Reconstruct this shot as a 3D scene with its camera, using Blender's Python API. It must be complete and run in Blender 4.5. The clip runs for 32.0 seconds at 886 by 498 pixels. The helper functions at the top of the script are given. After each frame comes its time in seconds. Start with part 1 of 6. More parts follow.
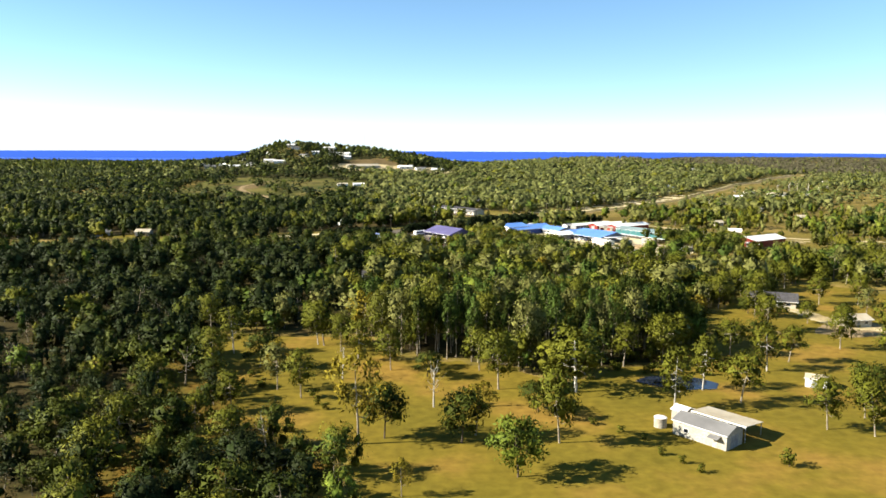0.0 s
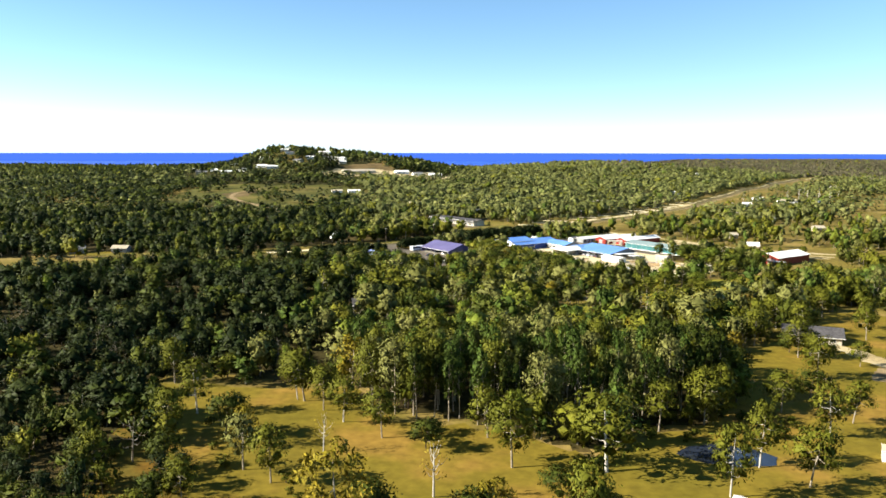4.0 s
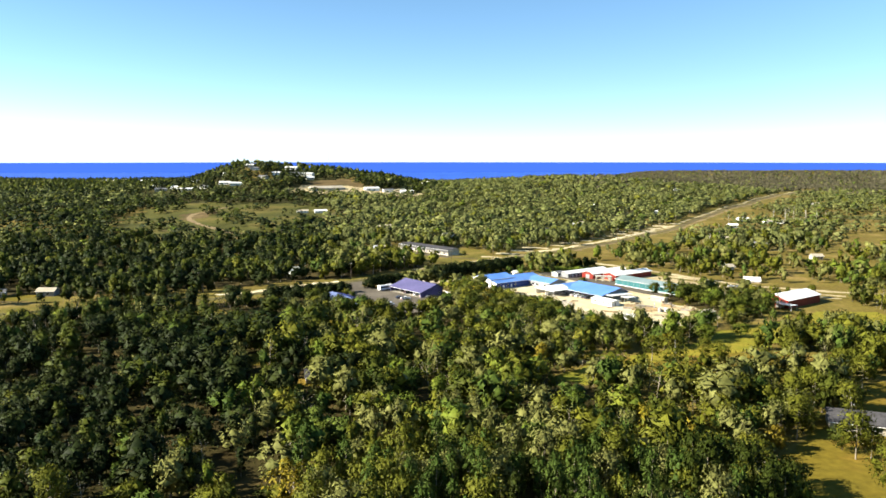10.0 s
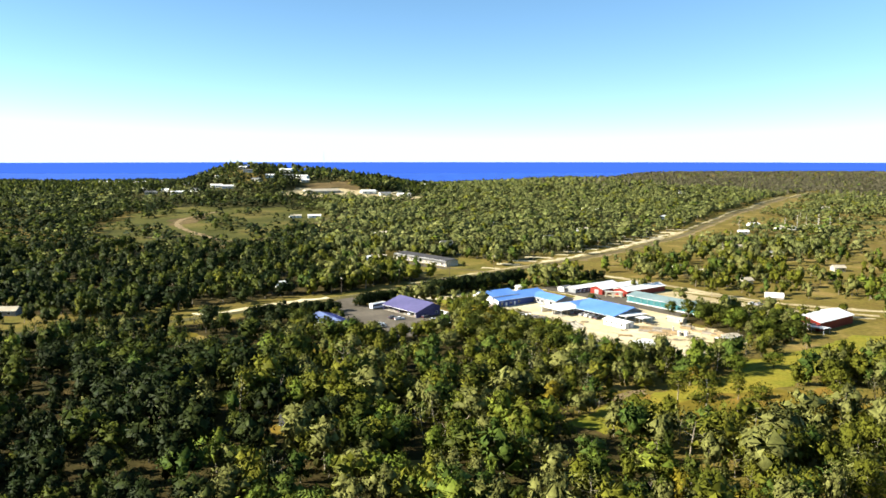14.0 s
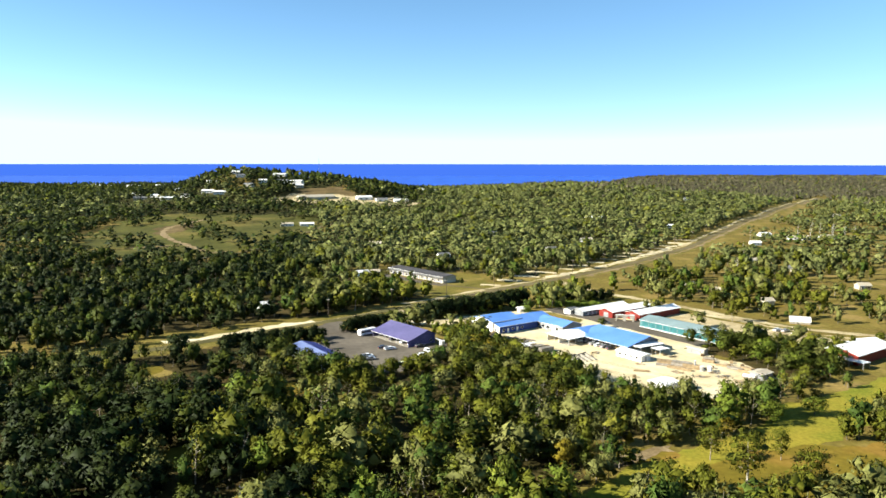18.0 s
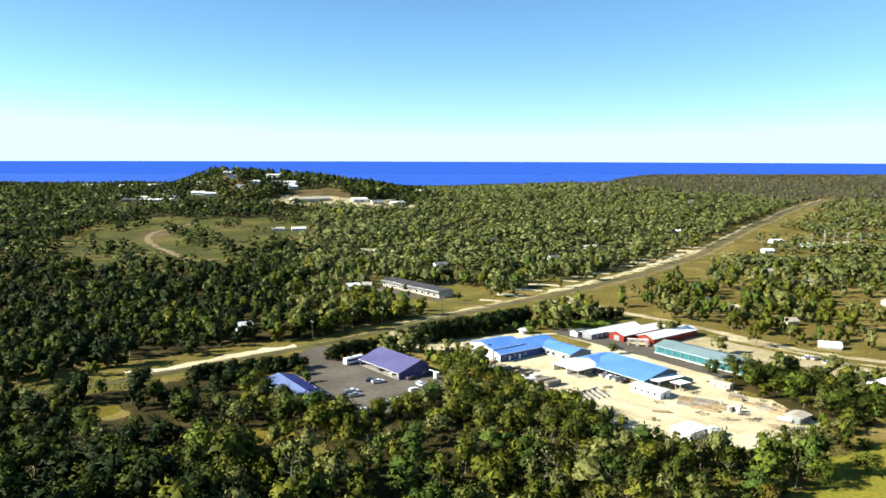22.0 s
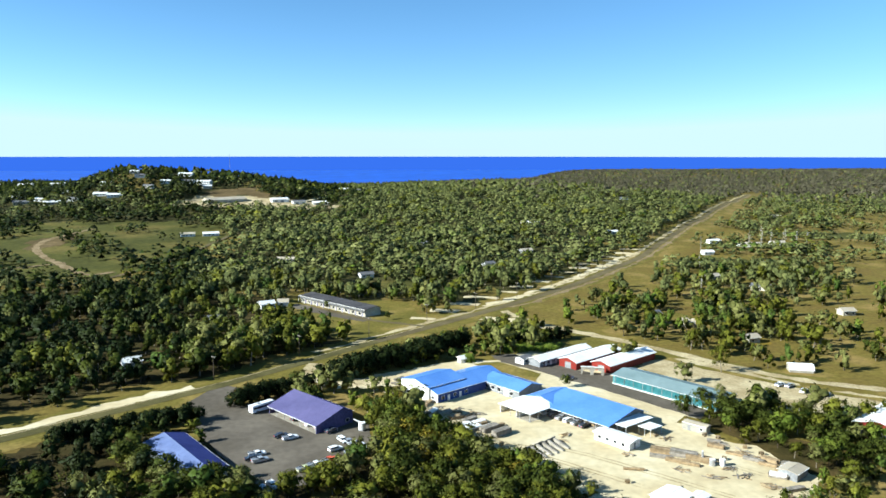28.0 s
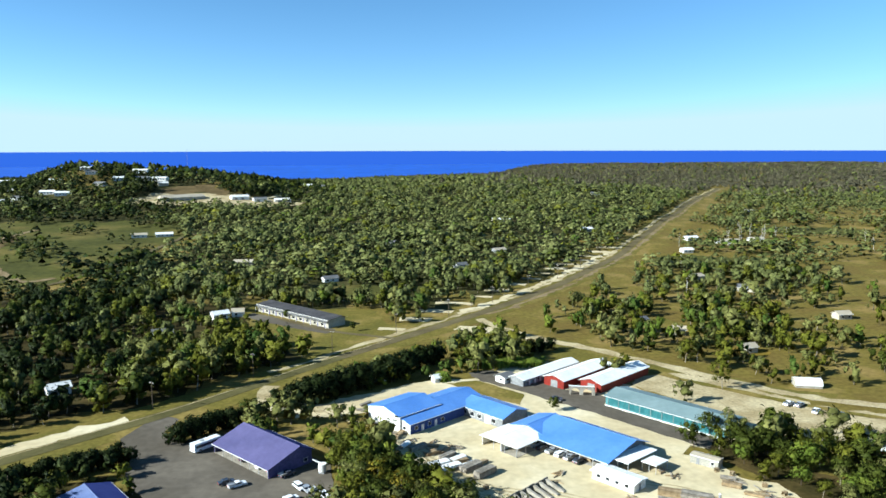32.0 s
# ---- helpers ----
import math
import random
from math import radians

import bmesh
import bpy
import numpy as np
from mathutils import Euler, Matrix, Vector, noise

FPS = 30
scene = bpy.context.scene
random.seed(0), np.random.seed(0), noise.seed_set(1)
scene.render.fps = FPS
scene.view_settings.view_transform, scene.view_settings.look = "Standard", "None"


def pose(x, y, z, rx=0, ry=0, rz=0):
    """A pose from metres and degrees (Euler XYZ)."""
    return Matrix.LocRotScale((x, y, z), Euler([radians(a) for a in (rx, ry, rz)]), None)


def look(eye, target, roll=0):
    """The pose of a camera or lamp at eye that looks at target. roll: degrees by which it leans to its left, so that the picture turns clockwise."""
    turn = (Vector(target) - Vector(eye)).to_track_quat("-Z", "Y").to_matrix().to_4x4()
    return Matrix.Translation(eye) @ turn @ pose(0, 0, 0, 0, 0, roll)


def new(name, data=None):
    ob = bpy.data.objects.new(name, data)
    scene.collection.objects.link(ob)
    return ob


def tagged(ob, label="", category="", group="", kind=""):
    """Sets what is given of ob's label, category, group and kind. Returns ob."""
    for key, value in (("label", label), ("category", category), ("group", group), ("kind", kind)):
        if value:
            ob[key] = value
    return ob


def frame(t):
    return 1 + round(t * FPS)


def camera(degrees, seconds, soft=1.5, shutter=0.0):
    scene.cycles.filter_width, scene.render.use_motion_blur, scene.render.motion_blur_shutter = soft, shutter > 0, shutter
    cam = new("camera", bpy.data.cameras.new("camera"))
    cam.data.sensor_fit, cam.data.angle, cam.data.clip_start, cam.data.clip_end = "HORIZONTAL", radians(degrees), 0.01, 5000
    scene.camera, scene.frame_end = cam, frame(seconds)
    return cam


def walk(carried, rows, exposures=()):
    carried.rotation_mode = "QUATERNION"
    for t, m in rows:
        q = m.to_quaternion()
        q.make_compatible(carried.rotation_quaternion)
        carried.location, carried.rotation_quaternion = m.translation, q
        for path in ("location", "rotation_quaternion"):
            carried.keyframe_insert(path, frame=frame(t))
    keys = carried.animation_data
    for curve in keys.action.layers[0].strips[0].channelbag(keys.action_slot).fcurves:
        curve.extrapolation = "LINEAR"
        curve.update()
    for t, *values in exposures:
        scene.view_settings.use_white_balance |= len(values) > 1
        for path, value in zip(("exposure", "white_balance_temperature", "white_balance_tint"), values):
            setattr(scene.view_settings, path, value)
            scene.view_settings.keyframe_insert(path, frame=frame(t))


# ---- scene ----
# Flight of a drone over woodland towards a timber yard, a hill and the sea.
cam = camera(61.43, 32.0, soft=1.6)
# seconds, x, y, z, heading, dip, roll
ROWS = (
    (0, 0.00, 0.00, 59.88, 0.002, 7.745, 0.222),
    (1, -0.21, 8.22, 60.45, -0.001, 7.882, 0.160),
    (2, -0.43, 16.60, 61.41, 0.055, 7.872, 0.101),
    (3, -0.61, 25.18, 62.93, 0.115, 7.748, 0.103),
    (3.5, -0.70, 29.53, 63.89, 0.171, 7.685, 0.092),
    (5.5, -1.03, 47.12, 68.62, 0.273, 7.454, 0.047),
    (6, -1.02, 51.43, 69.68, 0.305, 7.392, 0.013),
    (7, -0.84, 59.92, 71.57, 0.362, 7.237, -0.008),
    (8, -0.54, 68.33, 73.19, 0.379, 7.134, 0.001),
    (8.5, -0.37, 72.53, 73.90, 1.045, 7.093, -0.010),
    (9, -0.19, 76.75, 74.56, 2.273, 7.079, -0.036),
    (10, 0.19, 85.27, 75.73, 2.324, 6.923, -0.007),
    (11, 0.59, 93.88, 76.74, 2.348, 6.835, 0.014),
    (12, 1.05, 102.59, 77.63, 2.381, 6.854, 0.012),
    (13, 1.59, 111.41, 78.48, 2.395, 6.896, 0.005),
    (14, 2.24, 120.35, 79.40, 2.425, 6.934, -0.001),
    (14.5, 2.59, 124.85, 79.91, 2.443, 6.924, 0.007),
    (16.5, 4.15, 143.05, 82.24, 2.446, 6.888, 0.030),
    (17, 4.57, 147.59, 82.88, 2.469, 6.828, 0.062),
    (18, 5.42, 156.67, 84.21, 2.499, 6.783, 0.089),
    (19, 6.27, 165.71, 85.55, 2.531, 6.814, 0.116),
    (20, 7.11, 174.70, 86.88, 2.539, 6.945, 0.101),
    (21, 7.92, 183.66, 88.21, 2.562, 6.961, 0.132),
    (22, 8.70, 192.58, 89.54, 2.592, 6.968, 0.177),
    (23, 9.43, 201.44, 90.79, 2.602, 6.938, 0.226),
    (24, 10.13, 210.17, 91.85, 2.597, 6.944, 0.205),
    (24.5, 10.43, 214.50, 92.28, 2.583, 7.040, 0.196),
    (25, 10.71, 218.82, 92.62, 3.957, 7.104, 0.163),
    (25.5, 10.94, 223.13, 92.86, 5.658, 7.166, 0.096),
    (27.5, 11.65, 240.31, 93.06, 8.211, 7.325, 0.038),
    (28, 11.92, 244.62, 93.06, 8.220, 7.354, 0.042),
    (29, 12.58, 253.28, 93.06, 8.252, 7.428, 0.062),
    (30, 13.47, 262.10, 93.11, 8.272, 7.533, 0.048),
    (30.5, 13.96, 266.55, 93.16, 8.842, 7.577, -0.005),
    (31, 14.47, 271.02, 93.21, 9.855, 7.650, -0.064),
    (31.5, 15.00, 275.51, 93.27, 10.398, 7.751, -0.104),
    (32, 15.54, 280.00, 93.34, 10.768, 7.784, -0.131),)


def aim(x, y, z, heading, dip, roll):
    a, b = radians(heading), radians(dip)
    return look((x, y, z), (x + 100 * math.sin(a) * math.cos(b), y + 100 * math.cos(a) * math.cos(b), z - 100 * math.sin(b)), roll)


walk(cam, [(t, aim(*row)) for t, *row in ROWS],
     exposures=((0, 1.81, 6450, 10), (9, 1.81, 6350, 9), (19, 1.69, 6050, 7), (25, 1.54, 5600, 5), (28, 1.44, 5380, 4), (32, 1.32, 5300, 3)))

# ---- world and sun ----
SUN_EL, SUN_ROT = radians(29), radians(98)
world = bpy.data.worlds.new("world")
scene.world = world
world.use_nodes = True
wn, wl = world.node_tree.nodes, world.node_tree.links
wn.clear()
sky = wn.new("ShaderNodeTexSky")
sky.sky_type, sky.sun_disc = "NISHITA", False
sky.sun_elevation, sky.sun_rotation = SUN_EL, SUN_ROT
sky.altitude, sky.air_density, sky.dust_density, sky.ozone_density = 1200, 0.8, 0.0, 2.5
back = wn.new("ShaderNodeBackground")
back.inputs["Strength"].default_value = 0.055
wout = wn.new("ShaderNodeOutputWorld")
rich = wn.new("ShaderNodeHueSaturation")
rich.inputs["Hue"].default_value, rich.inputs["Saturation"].default_value = 0.488, 1.02
deep = wn.new("ShaderNodeGamma")
deep.inputs["Gamma"].default_value = 1.05
wl.new(sky.outputs[0], deep.inputs["Color"])
# a clear sky that stays below full white above the sea
pale = wn.new("ShaderNodeMix")
pale.data_type, pale.blend_type = "RGBA", "DARKEN"
pale.inputs[0].default_value, pale.inputs[7].default_value = 1.0, (5.5, 6.3, 7.2, 1)
wl.new(deep.outputs[0], pale.inputs[6])
wl.new(pale.outputs[2], rich.inputs["Color"])
# the sea beyond the land's last sheet: all that lies below the sea's horizon
where = wn.new("ShaderNodeTexCoord")
split = wn.new("ShaderNodeSeparateXYZ")
below = wn.new("ShaderNodeMath")
below.operation = "LESS_THAN"
below.inputs[1].default_value = -0.0050
wl.new(where.outputs["Generated"], split.inputs[0])
wl.new(split.outputs["Z"], below.inputs[0])
blend = wn.new("ShaderNodeMix")
blend.data_type = "RGBA"
blend.inputs[7].default_value = (0.46, 1.20, 5.1, 1)
wl.new(below.outputs[0], blend.inputs[0])
wl.new(rich.outputs[0], blend.inputs[6])
wl.new(blend.outputs[2], back.inputs[0])
wl.new(back.outputs[0], wout.inputs[0])
sun_data = bpy.data.lights.new("sun", "SUN")
sun_data.energy, sun_data.angle, sun_data.color = 5.0, radians(0.55), (1.0, 0.93, 0.80)
sun = new("sun", sun_data)
sun_dir = Vector((-math.sin(SUN_ROT) * math.cos(SUN_EL), math.cos(SUN_ROT) * math.cos(SUN_EL), math.sin(SUN_EL)))
sun.matrix_world = look(sun_dir * 800, (0, 0, 0))


# ---- materials ----
def surface(name, c1, c2, scale=1.0, rough=0.85, metal=0.0, bump=0.0, fine=8.0, third=None, wave=0.0, island=False, spec=0.3, per_object=False, see=0.0, grain=0.25):
    """A surface with two colours mixed by large noise, finer grain over it, and relief."""
    m = bpy.data.materials.new(name)
    m.use_nodes = True
    n, l = m.node_tree.nodes, m.node_tree.links
    bsdf = n["Principled BSDF"]
    bsdf.inputs["Roughness"].default_value, bsdf.inputs["Metallic"].default_value = rough, metal
    bsdf.inputs["Specular IOR Level"].default_value = spec
    tc = n.new("ShaderNodeTexCoord")
    big = n.new("ShaderNodeTexNoise")
    big.inputs["Scale"].default_value, big.inputs["Detail"].default_value = scale, 4
    l.new(tc.outputs["Object"], big.inputs["Vector"])
    ramp = n.new("ShaderNodeValToRGB")
    ramp.color_ramp.elements[0].position, ramp.color_ramp.elements[1].position = 0.36, 0.64
    ramp.color_ramp.elements[0].color, ramp.color_ramp.elements[1].color = (*c1, 1), (*c2, 1)
    if third:
        e = ramp.color_ramp.elements.new(0.52)
        e.color = (*third, 1)
    l.new(big.outputs["Fac"], ramp.inputs["Fac"])
    small = n.new("ShaderNodeTexNoise")
    small.inputs["Scale"].default_value, small.inputs["Detail"].default_value = scale * fine, 3
    l.new(tc.outputs["Object"], small.inputs["Vector"])
    scale_node = n.new("ShaderNodeMapRange")
    scale_node.inputs["From Min"].default_value, scale_node.inputs["From Max"].default_value = 0.3, 0.7
    scale_node.inputs["To Min"].default_value, scale_node.inputs["To Max"].default_value = 1 - grain, 1 + 0.9 * grain
    l.new(small.outputs["Fac"], scale_node.inputs["Value"])
    mul = n.new("ShaderNodeVectorMath")
    mul.operation = "SCALE"
    l.new(ramp.outputs["Color"], mul.inputs[0])
    l.new(scale_node.outputs[0], mul.inputs["Scale"])
    col = mul.outputs[0]
    if island or per_object:
        src = n.new("ShaderNodeNewGeometry").outputs["Random Per Island"] if island else n.new("ShaderNodeObjectInfo").outputs["Random"]
        vary = n.new("ShaderNodeMapRange")
        vary.inputs["To Min"].default_value, vary.inputs["To Max"].default_value = 0.76, 1.24
        l.new(src, vary.inputs["Value"])
        mul2 = n.new("ShaderNodeVectorMath")
        mul2.operation = "SCALE"
        l.new(col, mul2.inputs[0])
        l.new(vary.outputs[0], mul2.inputs["Scale"])
        col = mul2.outputs[0]
    l.new(col, bsdf.inputs["Base Color"])
    if bump or wave:
        b = n.new("ShaderNodeBump")
        b.inputs["Strength"].default_value, b.inputs["Distance"].default_value = bump or 0.5, 0.1
        src = small.outputs["Fac"]
        if wave:
            wv = n.new("ShaderNodeTexWave")
            wv.wave_type, wv.bands_direction = "BANDS", "X"
            wv.inputs["Scale"].default_value = wave
            l.new(tc.outputs["Object"], wv.inputs["Vector"])
            src = wv.outputs["Fac"]
        l.new(src, b.inputs["Height"])
        l.new(b.outputs["Normal"], bsdf.inputs["Normal"])
    if see:
        tr = n.new("ShaderNodeBsdfTranslucent")
        l.new(col, tr.inputs["Color"])
        mix = n.new("ShaderNodeMixShader")
        mix.inputs["Fac"].default_value = see
        out = n["Material Output"]
        l.new(bsdf.outputs[0], mix.inputs[1])
        l.new(tr.outputs[0], mix.inputs[2])
        l.new(mix.outputs[0], out.inputs["Surface"])
    return m


M = {}
M["ground"] = surface("dry_ground", (0.122, 0.087, 0.021), (0.203, 0.143, 0.043), 0.03, 0.95, bump=0.4, fine=14, third=(0.133, 0.104, 0.021), spec=0.06)
M["paddock"] = surface("paddock_grass", (0.112, 0.088, 0.010), (0.190, 0.116, 0.021), 0.035, 0.95, bump=0.3, fine=12, third=(0.136, 0.100, 0.012), grain=0.2, spec=0.06)
M["green_grass"] = surface("green_grass", (0.133, 0.140, 0.014), (0.217, 0.175, 0.021), 0.05, 0.95, bump=0.4, fine=16, spec=0.06)
M["verge"] = surface("verge_grass", (0.101, 0.088, 0.017), (0.189, 0.140, 0.038), 0.05, 0.95, bump=0.3, fine=12, third=(0.130, 0.105, 0.021), spec=0.06)
M["sand"] = surface("pale_gravel", (0.440, 0.355, 0.200), (0.560, 0.480, 0.310), 0.045, 0.95, bump=0.08, fine=9, third=(0.500, 0.418, 0.250), grain=0.11, spec=0.06)
M["dirt"] = surface("pale_dirt", (0.280, 0.217, 0.108), (0.434, 0.357, 0.203), 0.09, 0.95, bump=0.3, fine=9, spec=0.06)
M["dry_scrub"] = surface("dry_scrub_ground", (0.105, 0.059, 0.008), (0.154, 0.095, 0.014), 0.08, 0.95, bump=0.4, fine=10, third=(0.084, 0.063, 0.010), spec=0.06)
M["pasture"] = surface("far_pasture", (0.052, 0.052, 0.012), (0.112, 0.092, 0.024), 0.018, 0.95, fine=12, third=(0.072, 0.070, 0.015), spec=0.06)
M["earth"] = surface("grey_brown_earth", (0.147, 0.105, 0.050), (0.238, 0.178, 0.095), 0.12, 0.95, bump=0.4, fine=9, spec=0.06)
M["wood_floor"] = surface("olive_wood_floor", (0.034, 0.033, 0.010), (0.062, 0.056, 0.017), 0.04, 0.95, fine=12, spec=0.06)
M["redsoil"] = surface("bare_soil", (0.077, 0.055, 0.022), (0.133, 0.095, 0.042), 0.03, 0.95, fine=9, spec=0.06)
M["asphalt"] = surface("worn_asphalt", (0.088, 0.074, 0.054), (0.130, 0.110, 0.082), 0.045, 0.9, fine=9, grain=0.14, third=(0.104, 0.088, 0.066), spec=0.06)
M["road"] = surface("old_road_asphalt", (0.091, 0.071, 0.032), (0.130, 0.104, 0.050), 0.06, 0.9, fine=9, grain=0.15, spec=0.06)
M["old_road"] = surface("dusty_olive_road", (0.070, 0.062, 0.022), (0.105, 0.090, 0.034), 0.07, 0.9, fine=9, grain=0.15, spec=0.06)
# leaf litter whose brown is darkened to hold woodland shade
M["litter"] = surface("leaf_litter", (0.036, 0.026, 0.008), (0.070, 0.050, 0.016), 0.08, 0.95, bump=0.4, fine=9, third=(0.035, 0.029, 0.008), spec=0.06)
M["leaf_a"] = surface("gum_leaves", (0.068, 0.074, 0.008), (0.128, 0.123, 0.014), 0.06, 0.6, fine=12, third=(0.095, 0.098, 0.010), spec=0.05, island=True, see=0.07)
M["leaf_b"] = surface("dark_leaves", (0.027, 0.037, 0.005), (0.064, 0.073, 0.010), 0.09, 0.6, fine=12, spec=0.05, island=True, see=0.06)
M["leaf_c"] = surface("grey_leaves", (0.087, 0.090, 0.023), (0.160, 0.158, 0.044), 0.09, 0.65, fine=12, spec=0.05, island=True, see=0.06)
M["leaf_d"] = surface("yellow_leaves", (0.147, 0.119, 0.010), (0.215, 0.158, 0.017), 0.12, 0.6, fine=12, spec=0.05, island=True, see=0.1)
M["leaf_e"] = surface("fresh_leaves", (0.077, 0.110, 0.013), (0.137, 0.152, 0.018), 0.1, 0.6, fine=12, spec=0.05, island=True, see=0.09)
# very dark leaves: dimming of the view's left side put into colour; hedges too
M["leaf_f"] = surface("dimmed_dark_leaves", (0.014, 0.023, 0.005), (0.032, 0.041, 0.009), 0.07, 0.6, fine=12, third=(0.017, 0.023, 0.006), spec=0.05, island=True, see=0.04)
# gum leaves for farther woods, with distance haze greyed into the colour
M["leaf_g"] = surface("hazed_gum_leaves", (0.084, 0.093, 0.030), (0.148, 0.150, 0.049), 0.05, 0.6, fine=12, third=(0.106, 0.116, 0.033), spec=0.05, island=True, see=0.05)
M["leaf_h"] = surface("deep_green_leaves", (0.035, 0.058, 0.009), (0.084, 0.108, 0.017), 0.08, 0.6, fine=12, third=(0.057, 0.082, 0.013), spec=0.05, island=True, see=0.06)
# grey-brown of the farthest woods: haze put into the leaf colour
M["leaf_k"] = surface("hazed_distant_leaves", (0.066, 0.060, 0.034), (0.107, 0.095, 0.054), 0.02, 0.65, fine=12, spec=0.05, island=True, see=0.04)
M["bark"] = surface("pale_gum_bark", (0.175, 0.140, 0.091), (0.301, 0.259, 0.189), 0.7, 0.85, fine=6, bump=0.4)
M["bark_mid"] = surface("brown_grey_bark", (0.119, 0.098, 0.070), (0.189, 0.158, 0.115), 0.7, 0.9, fine=6)
M["bark_dark"] = surface("dark_bark", (0.063, 0.045, 0.028), (0.119, 0.087, 0.059), 0.9, 0.9, fine=6, bump=0.5)
M["bark_white"] = surface("white_gum_bark", (0.322, 0.294, 0.245), (0.434, 0.399, 0.343), 0.6, 0.8, fine=5)
M["blue_roof"] = surface("blue_steel_roof", (0.082, 0.185, 0.470), (0.108, 0.225, 0.520), 0.12, 0.36, fine=6, wave=1.2, bump=0.12, grain=0.07, spec=0.6)
M["purple_roof"] = surface("violet_steel_roof", (0.076, 0.069, 0.150), (0.098, 0.087, 0.182), 0.1, 0.5, fine=6, wave=1.2, bump=0.12, grain=0.1)
# two tones of one blue roof: sunlit slope here, shaded slope below
M["sunlit_blue_roof"] = surface("sunlit_blue_steel_roof", (0.105, 0.135, 0.262), (0.135, 0.168, 0.300), 0.1, 0.5, fine=6, wave=1.2, bump=0.12, grain=0.1)
M["shaded_navy_roof"] = surface("shaded_navy_steel_roof", (0.022, 0.028, 0.110), (0.032, 0.040, 0.140), 0.1, 0.75, fine=6, wave=1.2, bump=0.12, grain=0.07, spec=0.05)
M["white_roof"] = surface("white_steel_roof", (0.68, 0.66, 0.60), (0.78, 0.76, 0.71), 0.1, 0.45, fine=6, wave=1.2, bump=0.12, grain=0.07)
M["grey_roof"] = surface("grey_steel_roof", (0.120, 0.116, 0.110), (0.160, 0.155, 0.146), 0.1, 0.5, fine=6, wave=1.2, bump=0.12, grain=0.07)
M["beige_roof"] = surface("beige_steel_roof", (0.350, 0.294, 0.203), (0.420, 0.364, 0.266), 0.1, 0.5, fine=6, wave=1.2, bump=0.12, grain=0.07)
M["teal_roof"] = surface("teal_steel_roof", (0.135, 0.185, 0.180), (0.175, 0.228, 0.220), 0.1, 0.5, fine=6, wave=1.2, bump=0.12, grain=0.07)
M["dark_roof"] = surface("charcoal_tile_roof", (0.042, 0.040, 0.041), (0.068, 0.064, 0.064), 0.2, 0.85, fine=8, spec=0.1)
M["teal_wall"] = surface("teal_screen_wall", (0.060, 0.165, 0.170), (0.090, 0.215, 0.215), 0.3, 0.6, fine=6)
M["teal_glass"] = surface("teal_screen", (0.028, 0.105, 0.110), (0.048, 0.145, 0.150), 0.5, 0.3)
M["white_wall"] = surface("white_painted_wall", (0.64, 0.62, 0.56), (0.73, 0.71, 0.66), 0.2, 0.7, fine=7)
M["cream_wall"] = surface("cream_wall", (0.34, 0.305, 0.22), (0.41, 0.37, 0.28), 0.2, 0.7, fine=7)
M["navy_wall"] = surface("navy_wall", (0.017, 0.038, 0.154), (0.025, 0.056, 0.210), 0.2, 0.6, fine=7)
M["shed_wall"] = surface("weathered_cream_steel", (0.250, 0.232, 0.185), (0.320, 0.300, 0.245), 0.25, 0.7, fine=9, wave=1.0, bump=0.1)
M["grey_wall"] = surface("grey_wall", (0.168, 0.168, 0.168), (0.231, 0.231, 0.224), 0.2, 0.75, fine=7)
M["violet_wall"] = surface("violet_wall", (0.070, 0.063, 0.154), (0.098, 0.087, 0.203), 0.2, 0.6, fine=7)
M["red_wall"] = surface("red_steel_wall", (0.150, 0.012, 0.006), (0.195, 0.019, 0.009), 0.2, 0.55, fine=7)
M["concrete"] = surface("weathered_concrete", (0.238, 0.210, 0.161), (0.350, 0.315, 0.252), 0.4, 0.9, fine=8, spec=0.1)
M["timber"] = surface("sawn_timber", (0.189, 0.130, 0.063), (0.308, 0.224, 0.119), 0.8, 0.85, fine=6, per_object=True)
M["timber_grey"] = surface("grey_timber", (0.154, 0.133, 0.098), (0.266, 0.231, 0.182), 0.8, 0.85, fine=6, per_object=True)
M["steel"] = surface("galvanised_steel", (0.40, 0.40, 0.40), (0.55, 0.55, 0.54), 0.5, 0.4, metal=0.6)
M["glass"] = surface("dark_window_glass", (0.012, 0.014, 0.018), (0.025, 0.028, 0.034), 0.4, 0.08, spec=0.6)
M["black"] = surface("black_rubber", (0.018, 0.018, 0.018), (0.03, 0.03, 0.03), 2, 0.8)
M["paint_white"] = surface("white_car_paint", (0.72, 0.72, 0.70), (0.78, 0.78, 0.76), 0.5, 0.25, spec=0.5)
M["paint_silver"] = surface("silver_car_paint", (0.40, 0.41, 0.42), (0.47, 0.48, 0.49), 0.5, 0.25, metal=0.4, spec=0.5)
M["paint_dark"] = surface("dark_car_paint", (0.03, 0.035, 0.045), (0.05, 0.055, 0.07), 0.5, 0.25, spec=0.5)
M["paint_red"] = surface("orange_red_paint", (0.50, 0.06, 0.02), (0.58, 0.08, 0.03), 0.5, 0.4, spec=0.5)
M["paint_green"] = surface("pale_olive_paint", (0.40, 0.42, 0.24), (0.48, 0.50, 0.30), 0.5, 0.4)
M["lamp_red"] = surface("red_lens", (0.4, 0.02, 0.02), (0.45, 0.03, 0.03), 2, 0.3)
M["lamp_clear"] = surface("clear_lens", (0.7, 0.7, 0.68), (0.75, 0.75, 0.73), 2, 0.2)


def water(name, c, rough, scale):
    m = surface(name, c, (c[0] * 1.15, c[1] * 1.15, c[2] * 1.1), scale, rough, spec=0.35)
    return m


M["sea"] = water("sea_water", (0.012, 0.063, 0.37), 0.55, 0.002)
